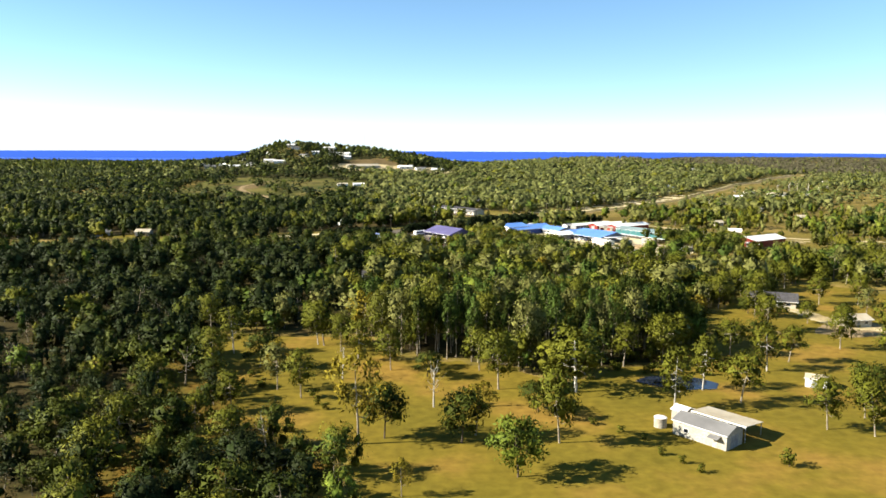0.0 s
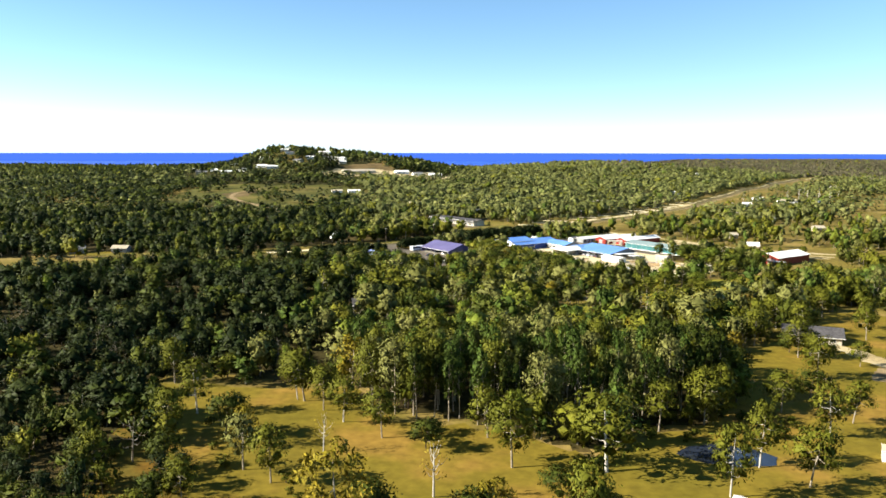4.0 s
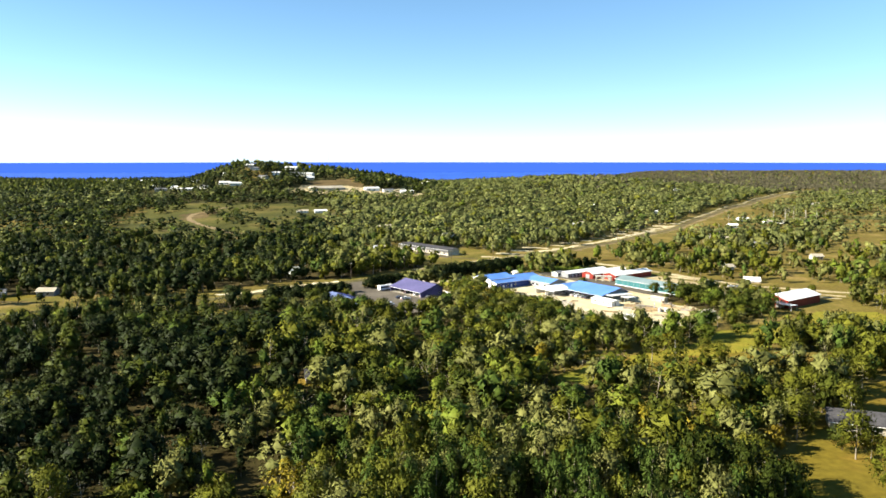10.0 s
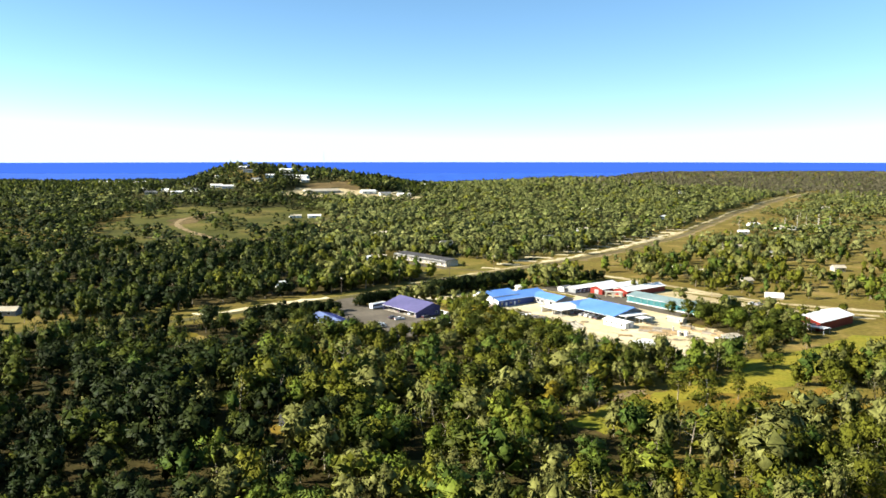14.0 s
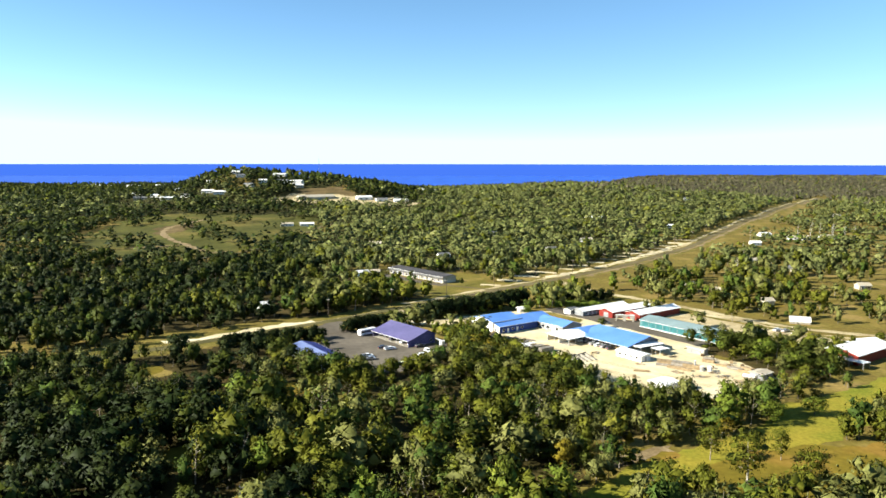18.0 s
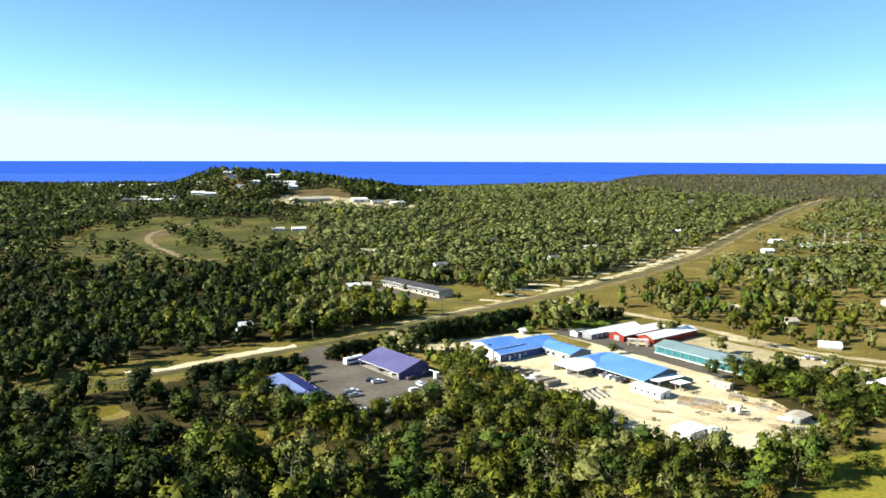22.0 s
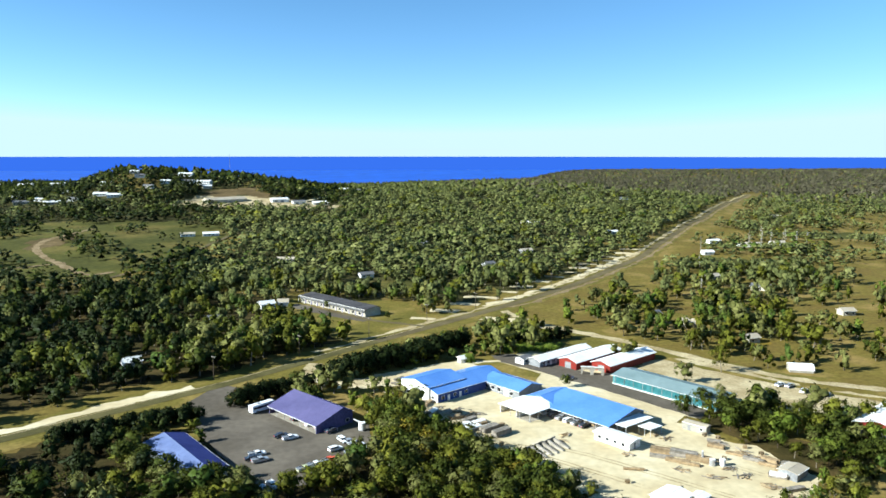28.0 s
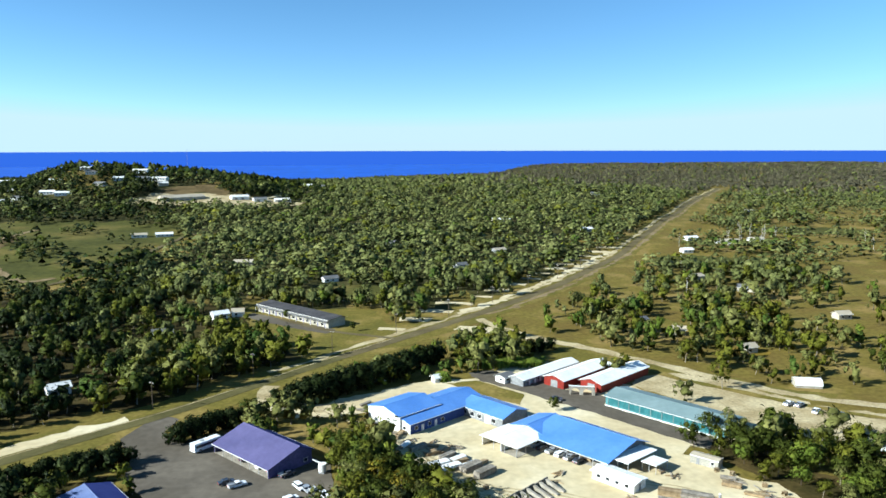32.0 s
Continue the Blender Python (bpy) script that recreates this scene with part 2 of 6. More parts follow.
M["pond"] = water("pond_water", (0.015, 0.020, 0.032), 0.12, 0.2)


# ---- building blocks ----
def finish(name, bm, material, parent=None, label="", smooth=False):
    me = bpy.data.meshes.new(name)
    bmesh.ops.recalc_face_normals(bm, faces=bm.faces)
    bm.to_mesh(me)
    bm.free()
    if smooth:
        me.polygons.foreach_set("use_smooth", [True] * len(me.polygons))
    for mm in (material if isinstance(material, (list, tuple)) else [material]):
        me.materials.append(mm)
    ob = new(name, me)
    if parent:
        ob.parent = parent
    if label:
        tagged(ob, label)
    return ob


def part(name, bm, material, parent, label="", smooth=False):
    """One mesh object under a thing or a part."""
    return finish(name, bm, material, parent, label, smooth)


def thing(name, m, label, category, group="", kind=""):
    ob = new(name)
    ob.matrix_basis = m
    return tagged(ob, label, category, group, kind)


def box(bm, x0, x1, y0, y1, z0, z1, m=None, bevel=0.0):
    vs = [bm.verts.new(p) for p in ((x0, y0, z0), (x1, y0, z0), (x1, y1, z0), (x0, y1, z0), (x0, y0, z1), (x1, y0, z1), (x1, y1, z1), (x0, y1, z1))]
    fs = [bm.faces.new([vs[i] for i in f]) for f in ((0, 3, 2, 1), (4, 5, 6, 7), (0, 1, 5, 4), (1, 2, 6, 5), (2, 3, 7, 6), (3, 0, 4, 7))]
    if bevel:
        es = list({e for f in fs for e in f.edges})
        r = bmesh.ops.bevel(bm, geom=es, offset=bevel, segments=1, affect="EDGES", profile=0.6)
        vs = list({v for f in r["faces"] for v in f.verts} | {v for v in vs if v.is_valid})
    if m is not None:
        for v in vs:
            v.co = m @ v.co
    return vs


def B(*dims, bevel=0.0):
    bm = bmesh.new()
    box(bm, *dims, bevel=bevel)
    return bm


def prism(bm, profile, axis, a, b):
    """A closed profile pushed from a to b along an axis. Profile points are the other two coordinates in order."""
    def at(p, s):
        return {"x": (s, p[0], p[1]), "y": (p[0], s, p[1]), "z": (p[0], p[1], s)}[axis]
    v0 = [bm.verts.new(at(p, a)) for p in profile]
    v1 = [bm.verts.new(at(p, b)) for p in profile]
    bm.faces.new(v0)
    bm.faces.new(v1[::-1])
    k = len(profile)
    for i in range(k):
        bm.faces.new((v0[i], v1[i], v1[(i + 1) % k], v0[(i + 1) % k]))


def P(profile, axis, a, b):
    bm = bmesh.new()
    prism(bm, profile, axis, a, b)
    return bm


def slab(p, q, thick):
    """The cross-section of a sloping sheet from p to q."""
    return [p, q, (q[0], q[1] - thick), (p[0], p[1] - thick)]


def cyl(bm, x, y, z0, z1, r, r2=None, n=12, axis="z"):
    r2 = r if r2 is None else r2
    rings = []
    for z, rr in ((z0, r), (z1, r2)):
        ring = []
        for i in range(n):
            a = 2 * math.pi * i / n
            c, s = rr * math.cos(a), rr * math.sin(a)
            ring.append(bm.verts.new((x + c, y + s, z) if axis == "z" else (x + c, z, y + s) if axis == "y" else (z, x + c, y + s)))
        rings.append(ring)
    bm.faces.new(rings[0][::-1])
    bm.faces.new(rings[1])
    for i in range(n):
        bm.faces.new((rings[0][i], rings[0][(i + 1) % n], rings[1][(i + 1) % n], rings[1][i]))


def C(*a, **k):
    bm = bmesh.new()
    cyl(bm, *a, **k)
    return bm


def raw_mesh(name, verts, tris, mats, index=None, smooth=False, normals=None):
    """A large mesh straight from arrays."""
    me = bpy.data.meshes.new(name)
    nv, nf = len(verts), len(tris)
    k = tris.shape[1]
    me.vertices.add(nv)
    me.vertices.foreach_set("co", np.ascontiguousarray(verts, dtype=np.float32).ravel())
    me.loops.add(nf * k)
    me.loops.foreach_set("vertex_index", np.ascontiguousarray(tris, dtype=np.int32).ravel())
    me.polygons.add(nf)
    me.polygons.foreach_set("loop_start", np.arange(0, nf * k, k, dtype=np.int32))
    me.polygons.foreach_set("loop_total", np.full(nf, k, dtype=np.int32))
    if index is not None:
        me.polygons.foreach_set("material_index", np.ascontiguousarray(index, dtype=np.int32))
    me.polygons.foreach_set("use_smooth", np.full(nf, smooth, dtype=bool))
    for mm in mats:
        me.materials.append(mm)
    me.update(calc_edges=True)
    me.validate()
    if normals is not None:
        me.polygons.foreach_set("use_smooth", np.full(nf, True, dtype=bool))
        me.normals_split_custom_set_from_vertices(np.ascontiguousarray(normals, dtype=np.float32))
    return me


# ---- the lie of the land ----
def soft(a, b, v):
    t = np.clip((np.asarray(v, float) - a) / (b - a), 0, 1)
    return t * t * (3 - 2 * t)


def height(x, y):
    x, y = np.asarray(x, float), np.asarray(y, float)
    hill = (52 * np.exp(-((x + 300) / 110) ** 2) + 33 * np.exp(-((x + 120) / 120) ** 2) + 14 * np.exp(-((x + 480) / 130) ** 2)) * np.exp(-((y - 1560) / 258) ** 2) * (1 + 0.06 * np.sin(x / 31 + 1) * np.sin(y / 60))
    ridge = 27 * np.exp(-(((x - 360) / 330) ** 2 + ((y - 1640) / 400) ** 2))
    rise = 5 * soft(760, 1150, y) * (1 - soft(350, 700, x))
    roll = (1.6 * np.sin(x / 83 + 0.6) * np.sin(y / 97) + 0.8 * np.sin(x / 37 + y / 51)) * soft(780, 1000, np.hypot(x * 0.8, y))
    far = 15 * np.exp(-((y - 3250) / 420) ** 2) * soft(450, 1200, x)
    coast = 2150 + 1500 * soft(0, 1500, x) + 350 * soft(-300, -900, x) + 60 * np.sin(x / 130)
    return hill + ridge + rise + roll + far - 55 * soft(coast, coast + 320, y)


def inside(poly, x, y):
    x, y = np.asarray(x, float), np.asarray(y, float)
    r = np.zeros(x.shape, bool)
    for (x0, y0), (x1, y1) in zip(poly, poly[1:] + poly[:1]):
        if y0 == y1:
            continue
        c = ((y0 > y) != (y1 > y)) & (x < (x1 - x0) * (y - y0) / (y1 - y0) + x0)
        r ^= c
    return r


def off_line(line, x, y):
    """The distance from a broken line."""
    d = np.full(np.shape(x), 1e9)
    for (x0, y0), (x1, y1) in zip(line, line[1:]):
        ll = (x1 - x0) ** 2 + (y1 - y0) ** 2
        t = np.clip(((x - x0) * (x1 - x0) + (y - y0) * (y1 - y0)) / ll, 0, 1)
        d = np.minimum(d, np.hypot(x - x0 - t * (x1 - x0), y - y0 - t * (y1 - y0)))
    return d


ROAD = [(-420, 385), (-250, 432), (-170, 466), (-130, 474), (-98, 497), (-62, 526), (-32, 549), (6, 585), (30, 608), (59, 634), (112, 682), (145, 714), (190, 762), (241, 825), (283, 875), (371, 1000), (496, 1175), (680, 1440), (925, 1790)]
SIDE = [(108, 668), (118, 640), (130, 618), (147, 599), (168, 566), (182, 542), (198, 522), (214, 508), (250, 490), (330, 470)]
TRACK = [(-190, 780), (-150, 830), (-120, 930), (-100, 1050), (-60, 1120), (0, 1230), (20, 1330), (30, 1500)]
HILL_ROAD = [(-50, 1332), (-22, 1390), (0, 1450), (14, 1530)]
SAND_STRIP = [(-108, 498), (-95, 507), (-83, 516), (-75, 523), (-65, 531), (-54, 538), (-45, 543)]
FIELD_TRACK = [(-254, 1110), (-262, 1066), (-276, 1036), (-268, 986), (-250, 948), (-230, 917), (-197, 866), (-174, 833), (-160, 850)]
BANK = [(120, 628), (150, 588), (172, 548), (200, 512), (240, 480)]
FIELD = [(-79, 236), (-50, 232), (-24, 232), (-13, 206), (18, 200), (31, 184), (48, 198), (62, 204), (84, 234), (99, 250), (150, 258), (185, 240), (185, 60), (-10, 60), (-16, 121), (-20, 141), (-37, 150), (-53, 175), (-77, 228)]
HOMES = [(84, 240), (84, 262), (100, 268), (112, 285), (150, 322), (170, 330), (185, 300), (185, 240), (120, 235)]
MEADOW = [(80, 330), (87, 350), (101, 358), (122, 366), (152, 366), (150, 335), (118, 322), (91, 316)]
LAWN = [(48, 335), (68, 354), (85, 364), (114, 378), (138, 405), (171, 420), (201, 442), (230, 440), (230, 395), (173, 392), (138, 372), (99, 352), (73, 336), (58, 326)]
LOT = [(-44, 526), (-38, 541), (-33, 545), (-28, 541), (-31, 529), (-24, 521), (-10, 524), (8, 508), (22, 494), (22, 478), (14, 468), (10, 458), (4, 449), (-8, 445), (-17, 458), (-28, 480), (-36, 494), (-38, 508)]
YARD = [(0, 556), (-4, 549), (8, 536), (22, 533), (36, 535), (40, 522), (41, 505), (50, 481), (61, 460), (74, 445), (81, 425), (90, 412), (112, 410), (130, 418), (142, 424), (158, 444), (150, 452), (136, 462), (136, 472), (128, 480), (134, 486), (143, 480), (150, 487), (165, 497), (150, 520), (142, 545), (128, 570), (118, 585), (100, 580), (84, 566), (62, 566), (40, 556), (20, 547)]
TURN = [(148, 556), (168, 556), (183, 541), (192, 521), (202, 507), (216, 498), (232, 488), (240, 484), (232, 474), (214, 479), (192, 472), (180, 483), (170, 486), (160, 492), (158, 504), (153, 522), (142, 545)]
BEHIND = [(118, 588), (152, 552), (190, 520), (206, 512), (214, 520), (196, 532), (176, 560), (158, 590), (136, 622), (122, 640), (106, 620)]
GAP = [(24, 510), (37, 514), (42, 490), (52, 466), (64, 450), (78, 424), (86, 408), (60, 404), (30, 424), (8, 442), (22, 470), (26, 490)]
THICKET = [(138, 493), (137, 482), (140, 466), (145, 450), (148, 434), (170, 432), (170, 446), (160, 460), (152, 478), (147, 494)]
MOTEL_LAWN = [(-22, 722), (-16, 690), (-8, 652), (0, 634), (14, 612), (30, 618), (50, 622), (78, 648), (58, 668), (56, 700), (40, 712), (6, 712), (-12, 730)]
PADDOCK = [(-235, 790), (-300, 850), (-350, 960), (-370, 1120), (-330, 1165), (-255, 1190), (-165, 1160), (-110, 1120), (-95, 1060), (-122, 965), (-140, 870), (-165, 825), (-195, 800)]
SHOPFRONT = [(-110, 470), (-66, 440), (-28, 426), (0, 436), (6, 446), (-14, 446), (-30, 480), (-40, 498), (-72, 490), (-110, 476)]
WORKSHOP = [(-52, 481), (-33, 448), (-17, 457), (-37, 490)]
BARNFRONT = [(172, 424), (178, 440), (182, 462), (232, 480), (232, 430), (200, 416)]
WEST = [(-600, 60), (-58, 60), (-62, 150), (-70, 190), (-84, 228), (-82, 240), (-24, 236), (-13, 208), (18, 203), (31, 186), (48, 200), (62, 208), (84, 266), (66, 322), (44, 332), (50, 352), (60, 372), (95, 384), (138, 412), (96, 400), (60, 440), (20, 446), (-8, 438), (-60, 468), (-72, 492), (-180, 452), (-600, 320)]
NORTH = [(-600, 420), (-190, 492), (-62, 548), (-20, 582), (36, 640), (-12, 650), (-30, 730), (-100, 775), (-250, 770), (-600, 700)]
UPLAND = [(60, 690), (100, 724), (180, 806), (260, 905), (360, 1045), (480, 1205), (660, 1475), (900, 1830), (900, 2100), (-600, 2100), (-800, 1300), (-350, 1130), (-130, 1112), (-82, 1040), (-110, 960), (-128, 850), (-60, 770), (0, 730)]
QUARRY = [(-215, 1300), (-170, 1290), (-60, 1292), (10, 1310), (20, 1345), (-60, 1372), (-130, 1385), (-190, 1380)]
SLOPE = [(-190, 1380), (-130, 1385), (-80, 1372), (-120, 1440), (-170, 1450)]
CLEARS = [(-101, 449, 12, 7), (-43, 427, 15, 8), (-20, 407, 8, 8), (-24, 411, 7, 12), (-59, 364, 9, 9), (-102, 453, 8, 8), (3, 301, 8, 9), (-22, 288, 7, 6), (-31, 335, 9, 7), (-21, 413, 4, 12), (-48, 427, 8, 6), (46, 758, 48, 21), (-225, 775, 20, 10), (-215, 496, 24, 9), (72, 360, 11, 5), (200, 640, 12, 14), (215, 580, 10, 8), (238, 1100, 45, 16), (285, 752, 14, 10), (300, 715, 16, 10), (420, 920, 60, 16), (-190, 492, 22, 9), (560, 1000, 80, 40), (330, 830, 40, 30), (420, 700, 70, 25)]


def clear_of(x, y):
    """How freely trees grow at a place, 0 to 1."""
    g = np.ones(np.shape(x))
    for poly in (FIELD, HOMES, MEADOW, LAWN, LOT, YARD, TURN, MOTEL_LAWN, QUARRY):
        g[inside(poly, x, y)] = 0
    field = inside(PADDOCK, x, y)
    g[field] = np.where(np.sin(x / 17 + 1) * np.sin(y / 21) + 0.5 * np.sin(x / 9) > 0.42, 0.5, 0.02)[field]
    g[inside(SLOPE, x, y)] = 0.05
    for line, w in ((ROAD, 12), (SIDE, 8), (TRACK, 6), (BANK, 7), (HILL_ROAD, 9), (FIELD_TRACK, 9), (SAND_STRIP, 13)):
        g[off_line(line, x, y) < w] = 0
    # the open strip on the near side of the road
    g[(off_line([(a + 13, b - 13) for a, b in ROAD[4:]], x, y) < 13)] = 0
    g[(off_line([(a + 6, b - 6) for a, b in ROAD[8:]], x, y) < 14)] = 0
    g[(off_line([(a - 14, b + 11) for a, b in ROAD[10:15]], x, y) < 11)] *= 0.2
    for poly in (WORKSHOP, BARNFRONT, BEHIND, THICKET):
        g[inside(poly, x, y)] = 0
    for cx, cy, rx, ry in CLEARS:
        g[((x - cx) / rx) ** 2 + ((y - cy) / ry) ** 2 < 1] = 0.04
    for cx, cy, *_ in FAR + HILL + TOWN + MORE:
        wide, deep = (14, 17) if cy > 780 else (11, 11)
        g[((x - cx - 5) / wide) ** 2 + ((y - cy + deep - 9) / deep) ** 2 < 1] = 0
    patchy = np.sin(x / 53 + 0.7 * np.sin(y / 71)) * np.sin(y / 67 + 0.9 * np.sin(x / 83))
    g = np.where(y > 620, g * np.clip(0.95 + 0.5 * patchy, 0.45, 1), g)
    road_x = np.interp(y, [p[1] for p in ROAD[9:]], [p[0] for p in ROAD[9:]])
    side_x = np.interp(y, [p[1] for p in SIDE[::-1]], [p[0] for p in SIDE[::-1]])
    east = np.where(y > 650, x > road_x + 8, x > side_x + 6) & (y > 480)
    g = np.where(east, g * np.clip(0.46 + 0.5 * np.sin(x / 31 + 1) * np.sin(y / 43) + 0.45 * soft(1200, 1600, y), 0.06, 1), g)
    return g


# ---- ground, sea, roads ----
def steps(*spans):
    out = []
    for a, b, s in spans:
        out += list(np.arange(a, b, s))
    return np.array(out + [spans[-1][1]], float)


def sheet(name, xs, ys, z, mats):
    gx, gy = np.meshgrid(xs, ys)
    v = np.stack([gx, gy, z(gx, gy)], -1).reshape(-1, 3)
    w, h = len(xs), len(ys)
    i = (np.arange(h - 1)[:, None] * w + np.arange(w - 1)).ravel()
    return raw_mesh(name, v, np.stack([i, i + 1, i + w + 1, i + w], -1), mats, smooth=True)


def ground_z(x, y):
    return height(x, y) - 1.2 * np.clip(1 - (((x - 60) / 15) ** 2 + ((y - 187) / 9) ** 2), 0, 1)


ground = new("ground", sheet("ground", steps((-4900, -700, 140), (-700, 1100, 10), (1100, 4900, 140)), steps((-700, 0, 70), (0, 2100, 10), (2100, 4900, 50)), ground_z, [M["ground"]]))
tagged(ground, "dry olive ground with low grass and leaf litter", "ground", kind="structure")
sea = new("sea", sheet("sea", steps((-4950, 4950, 300)), steps((1850, 4950, 100)), lambda x, y: -15 + 0 * x, [M["sea"]]))
tagged(sea, "deep blue calm sea reaching to the horizon", "sea", kind="structure")


def ragged(poly, step=3.0, amount=0.9, seed=1):
    """The outline with many small bends."""
    rng = np.random.default_rng(seed)
    out = []
    for (x0, y0), (x1, y1) in zip(poly, poly[1:] + poly[:1]):
        k = max(1, int(math.hypot(x1 - x0, y1 - y0) / step))
        for i in range(k):
            t = i / k
            j = rng.normal(0, amount, 2) if i else (0, 0)
            out.append((x0 + t * (x1 - x0) + j[0], y0 + t * (y1 - y0) + j[1]))
    return out


def patch(name, poly, material, z, label, category, step=3.0, amount=0.9, seed=1):
    bm = bmesh.new()
    vs = [bm.verts.new((x, y, z)) for x, y in (ragged(poly, step, amount, seed) if step else poly)]
    es = [bm.edges.new((vs[i], vs[(i + 1) % len(vs)])) for i in range(len(vs))]
    bmesh.ops.triangle_fill(bm, edges=es, use_beauty=True)
    for f in bm.faces:
        if f.normal.z < 0:
            f.normal_flip()
    me = bpy.data.meshes.new(name)
    bm.to_mesh(me)
    bm.free()
    me.materials.append(material)
    return tagged(new(name, me), label, category, kind="structure")


def drape(name, poly, material, step, lift, label, category):
    xs, ys = np.arange(min(p[0] for p in poly), max(p[0] for p in poly), step), np.arange(min(p[1] for p in poly), max(p[1] for p in poly), step)
    gx, gy = np.meshgrid(xs, ys)
    wob = 0.9 * step
    keep = inside(poly, gx + wob * np.sin(gy / 7), gy + wob * np.sin(gx / 9))
    x, y = gx[keep], gy[keep]
    k = len(x)
    vx = np.concatenate([x, x + step, x + step, x])
    vy = np.concatenate([y, y, y + step, y + step])
    v = np.stack([vx, vy, height(vx, vy) + lift], -1)
    i = np.arange(k)
    me = raw_mesh(name, v, np.stack([i, i + k, i + 2 * k, i + 3 * k], -1), [material])
    return tagged(new(name, me), label, category, kind="structure")


def ribbon(name, line, width, material, lift, label, category, offset=0.0, step=8.0, wobble=0.0, seed=3):
    """A strip along a broken line, lying on the land."""
    pts = [np.array(p, float) for p in line]
    dense = []
    for a, b in zip(pts, pts[1:]):
        k = max(1, int(np.linalg.norm(b - a) / step))
        dense += [a + (b - a) * i / k for i in range(k)]
    dense.append(pts[-1])
    d = np.array(dense)
    for _ in range(3):
        d[1:-1] = (d[:-2] + 2 * d[1:-1] + d[2:]) / 4
    tan = np.gradient(d, axis=0)
    tan /= np.linalg.norm(tan, axis=1)[:, None]
    nor = np.stack([-tan[:, 1], tan[:, 0]], -1)
    rng = np.random.default_rng(seed)
    half = width / 2 + wobble * rng.normal(0, 1, (len(d), 2))
    a, b = d + nor * (offset + half[:, :1]), d + nor * (offset - half[:, 1:])
    v = np.concatenate([np.column_stack([a, height(a[:, 0], a[:, 1]) + lift]), np.column_stack([b, height(b[:, 0], b[:, 1]) + lift])])
    n = len(d)
    i = np.arange(n - 1)
    me = raw_mesh(name, v, np.stack([i, i + n, i + n + 1, i + 1], -1), [material], smooth=True)
    return tagged(new(name, me), label, category, kind="structure")


# litter sheets under the trees, with tree shade in their darker colour
drape("leaf_litter", WEST, M["litter"], 4, 0.02, "leaf litter under the woods, darkened for tree shade", "ground")
drape("leaf_litter", NORTH, M["litter"], 5, 0.02, "leaf litter under the woods, darkened for tree shade", "ground")
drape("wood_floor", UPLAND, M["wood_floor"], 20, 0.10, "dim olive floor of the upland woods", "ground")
patch("paddock", FIELD, M["paddock"], 0.05, "dry golden-olive grass paddock with sparse trees", "paddock", 4, 1.5, 2)
patch("scrub", [(-60, 60), (-10, 60), (-16, 121), (-20, 141), (-37, 150), (-53, 175), (-77, 228), (-84, 226), (-72, 190), (-64, 150)], M["dry_scrub"], 0.03, "orange-brown dry scrub ground with low bushes", "scrub", 4, 1.5, 41)
patch("house_yard", HOMES, M["paddock"], 0.06, "dry grass yard round a country house", "yard", 4, 1.2, 3)
patch("meadow", MEADOW, M["paddock"], 0.07, "dry grass clearing among trees", "meadow", 4, 1.2, 4)
patch("lawn", LAWN, M["green_grass"], 0.05, "yellow-green grass strip beside the yard", "grass", 4, 1.4, 5)
patch("timber_yard", YARD, M["sand"], 0.06, "pale sandy gravel yard with wheel tracks", "yard", 3, 0.8, 6)
patch("car_park", LOT, M["asphalt"], 0.09, "worn grey asphalt car park", "car park", 3, 0.25, 7)
patch("gravel_apron", TURN, M["dirt"], 0.05, "pale dirt turning area beside the track", "yard", 3, 0.9, 8)
patch("motel_lawn", MOTEL_LAWN, M["verge"], 0.05, "mown grass in front of the long low building", "grass", 4, 1.2, 9)
patch("inner_pavement", [(82, 574), (93, 575), (100, 562), (114, 558), (112, 548), (128, 534), (122, 526), (145, 490), (138, 482), (114, 521), (106, 531), (98, 545), (84, 562)], M["asphalt"], 0.10, "grey asphalt lane between the sheds", "pavement", 3, 0.5, 10)
patch("shed_lawn", [(70, 562), (83, 563), (97, 543), (92, 532), (84, 540)], M["verge"], 0.115, "grass strip behind the shop wing", "grass", 3, 0.3, 55)
patch("motel_apron", [(-13, 708), (-18, 700), (8, 668), (26, 652), (31, 660), (24, 668)], M["asphalt"], 0.09, "grey asphalt apron before the motel", "pavement", 3, 0.5, 56)
patch("pond", [(50, 187), (54, 191), (61, 193), (68, 189), (71, 185), (69, 181), (62, 180), (55, 182)], M["pond"], 0.10, "small dark still pond in the paddock", "pond", 2, 0.3, 11)
patch("dry_creek", [(61, 356), (67, 361), (74, 364), (83, 367), (82, 362), (76, 360), (71, 356), (61, 351)], M["earth"], 0.08, "stony dry creek bed", "creek", 2.5, 0.9, 12)
drape("far_paddock", PADDOCK, M["pasture"], 9, 0.25, "cleared grass paddock on rising ground", "paddock")
drape("bare_bank", [(-290, 1040), (-262, 1062), (-248, 1040), (-256, 985), (-270, 975), (-285, 1000)], M["redsoil"], 6, 0.4, "bare reddish soil bank in the paddock", "soil")
drape("quarry_floor", QUARRY, M["dirt"], 8, 0.4, "pale bare ground of an industrial site on the hill", "ground")
drape("bare_slope", SLOPE, M["redsoil"], 8, 0.5, "bare brown slope above the industrial site", "slope")
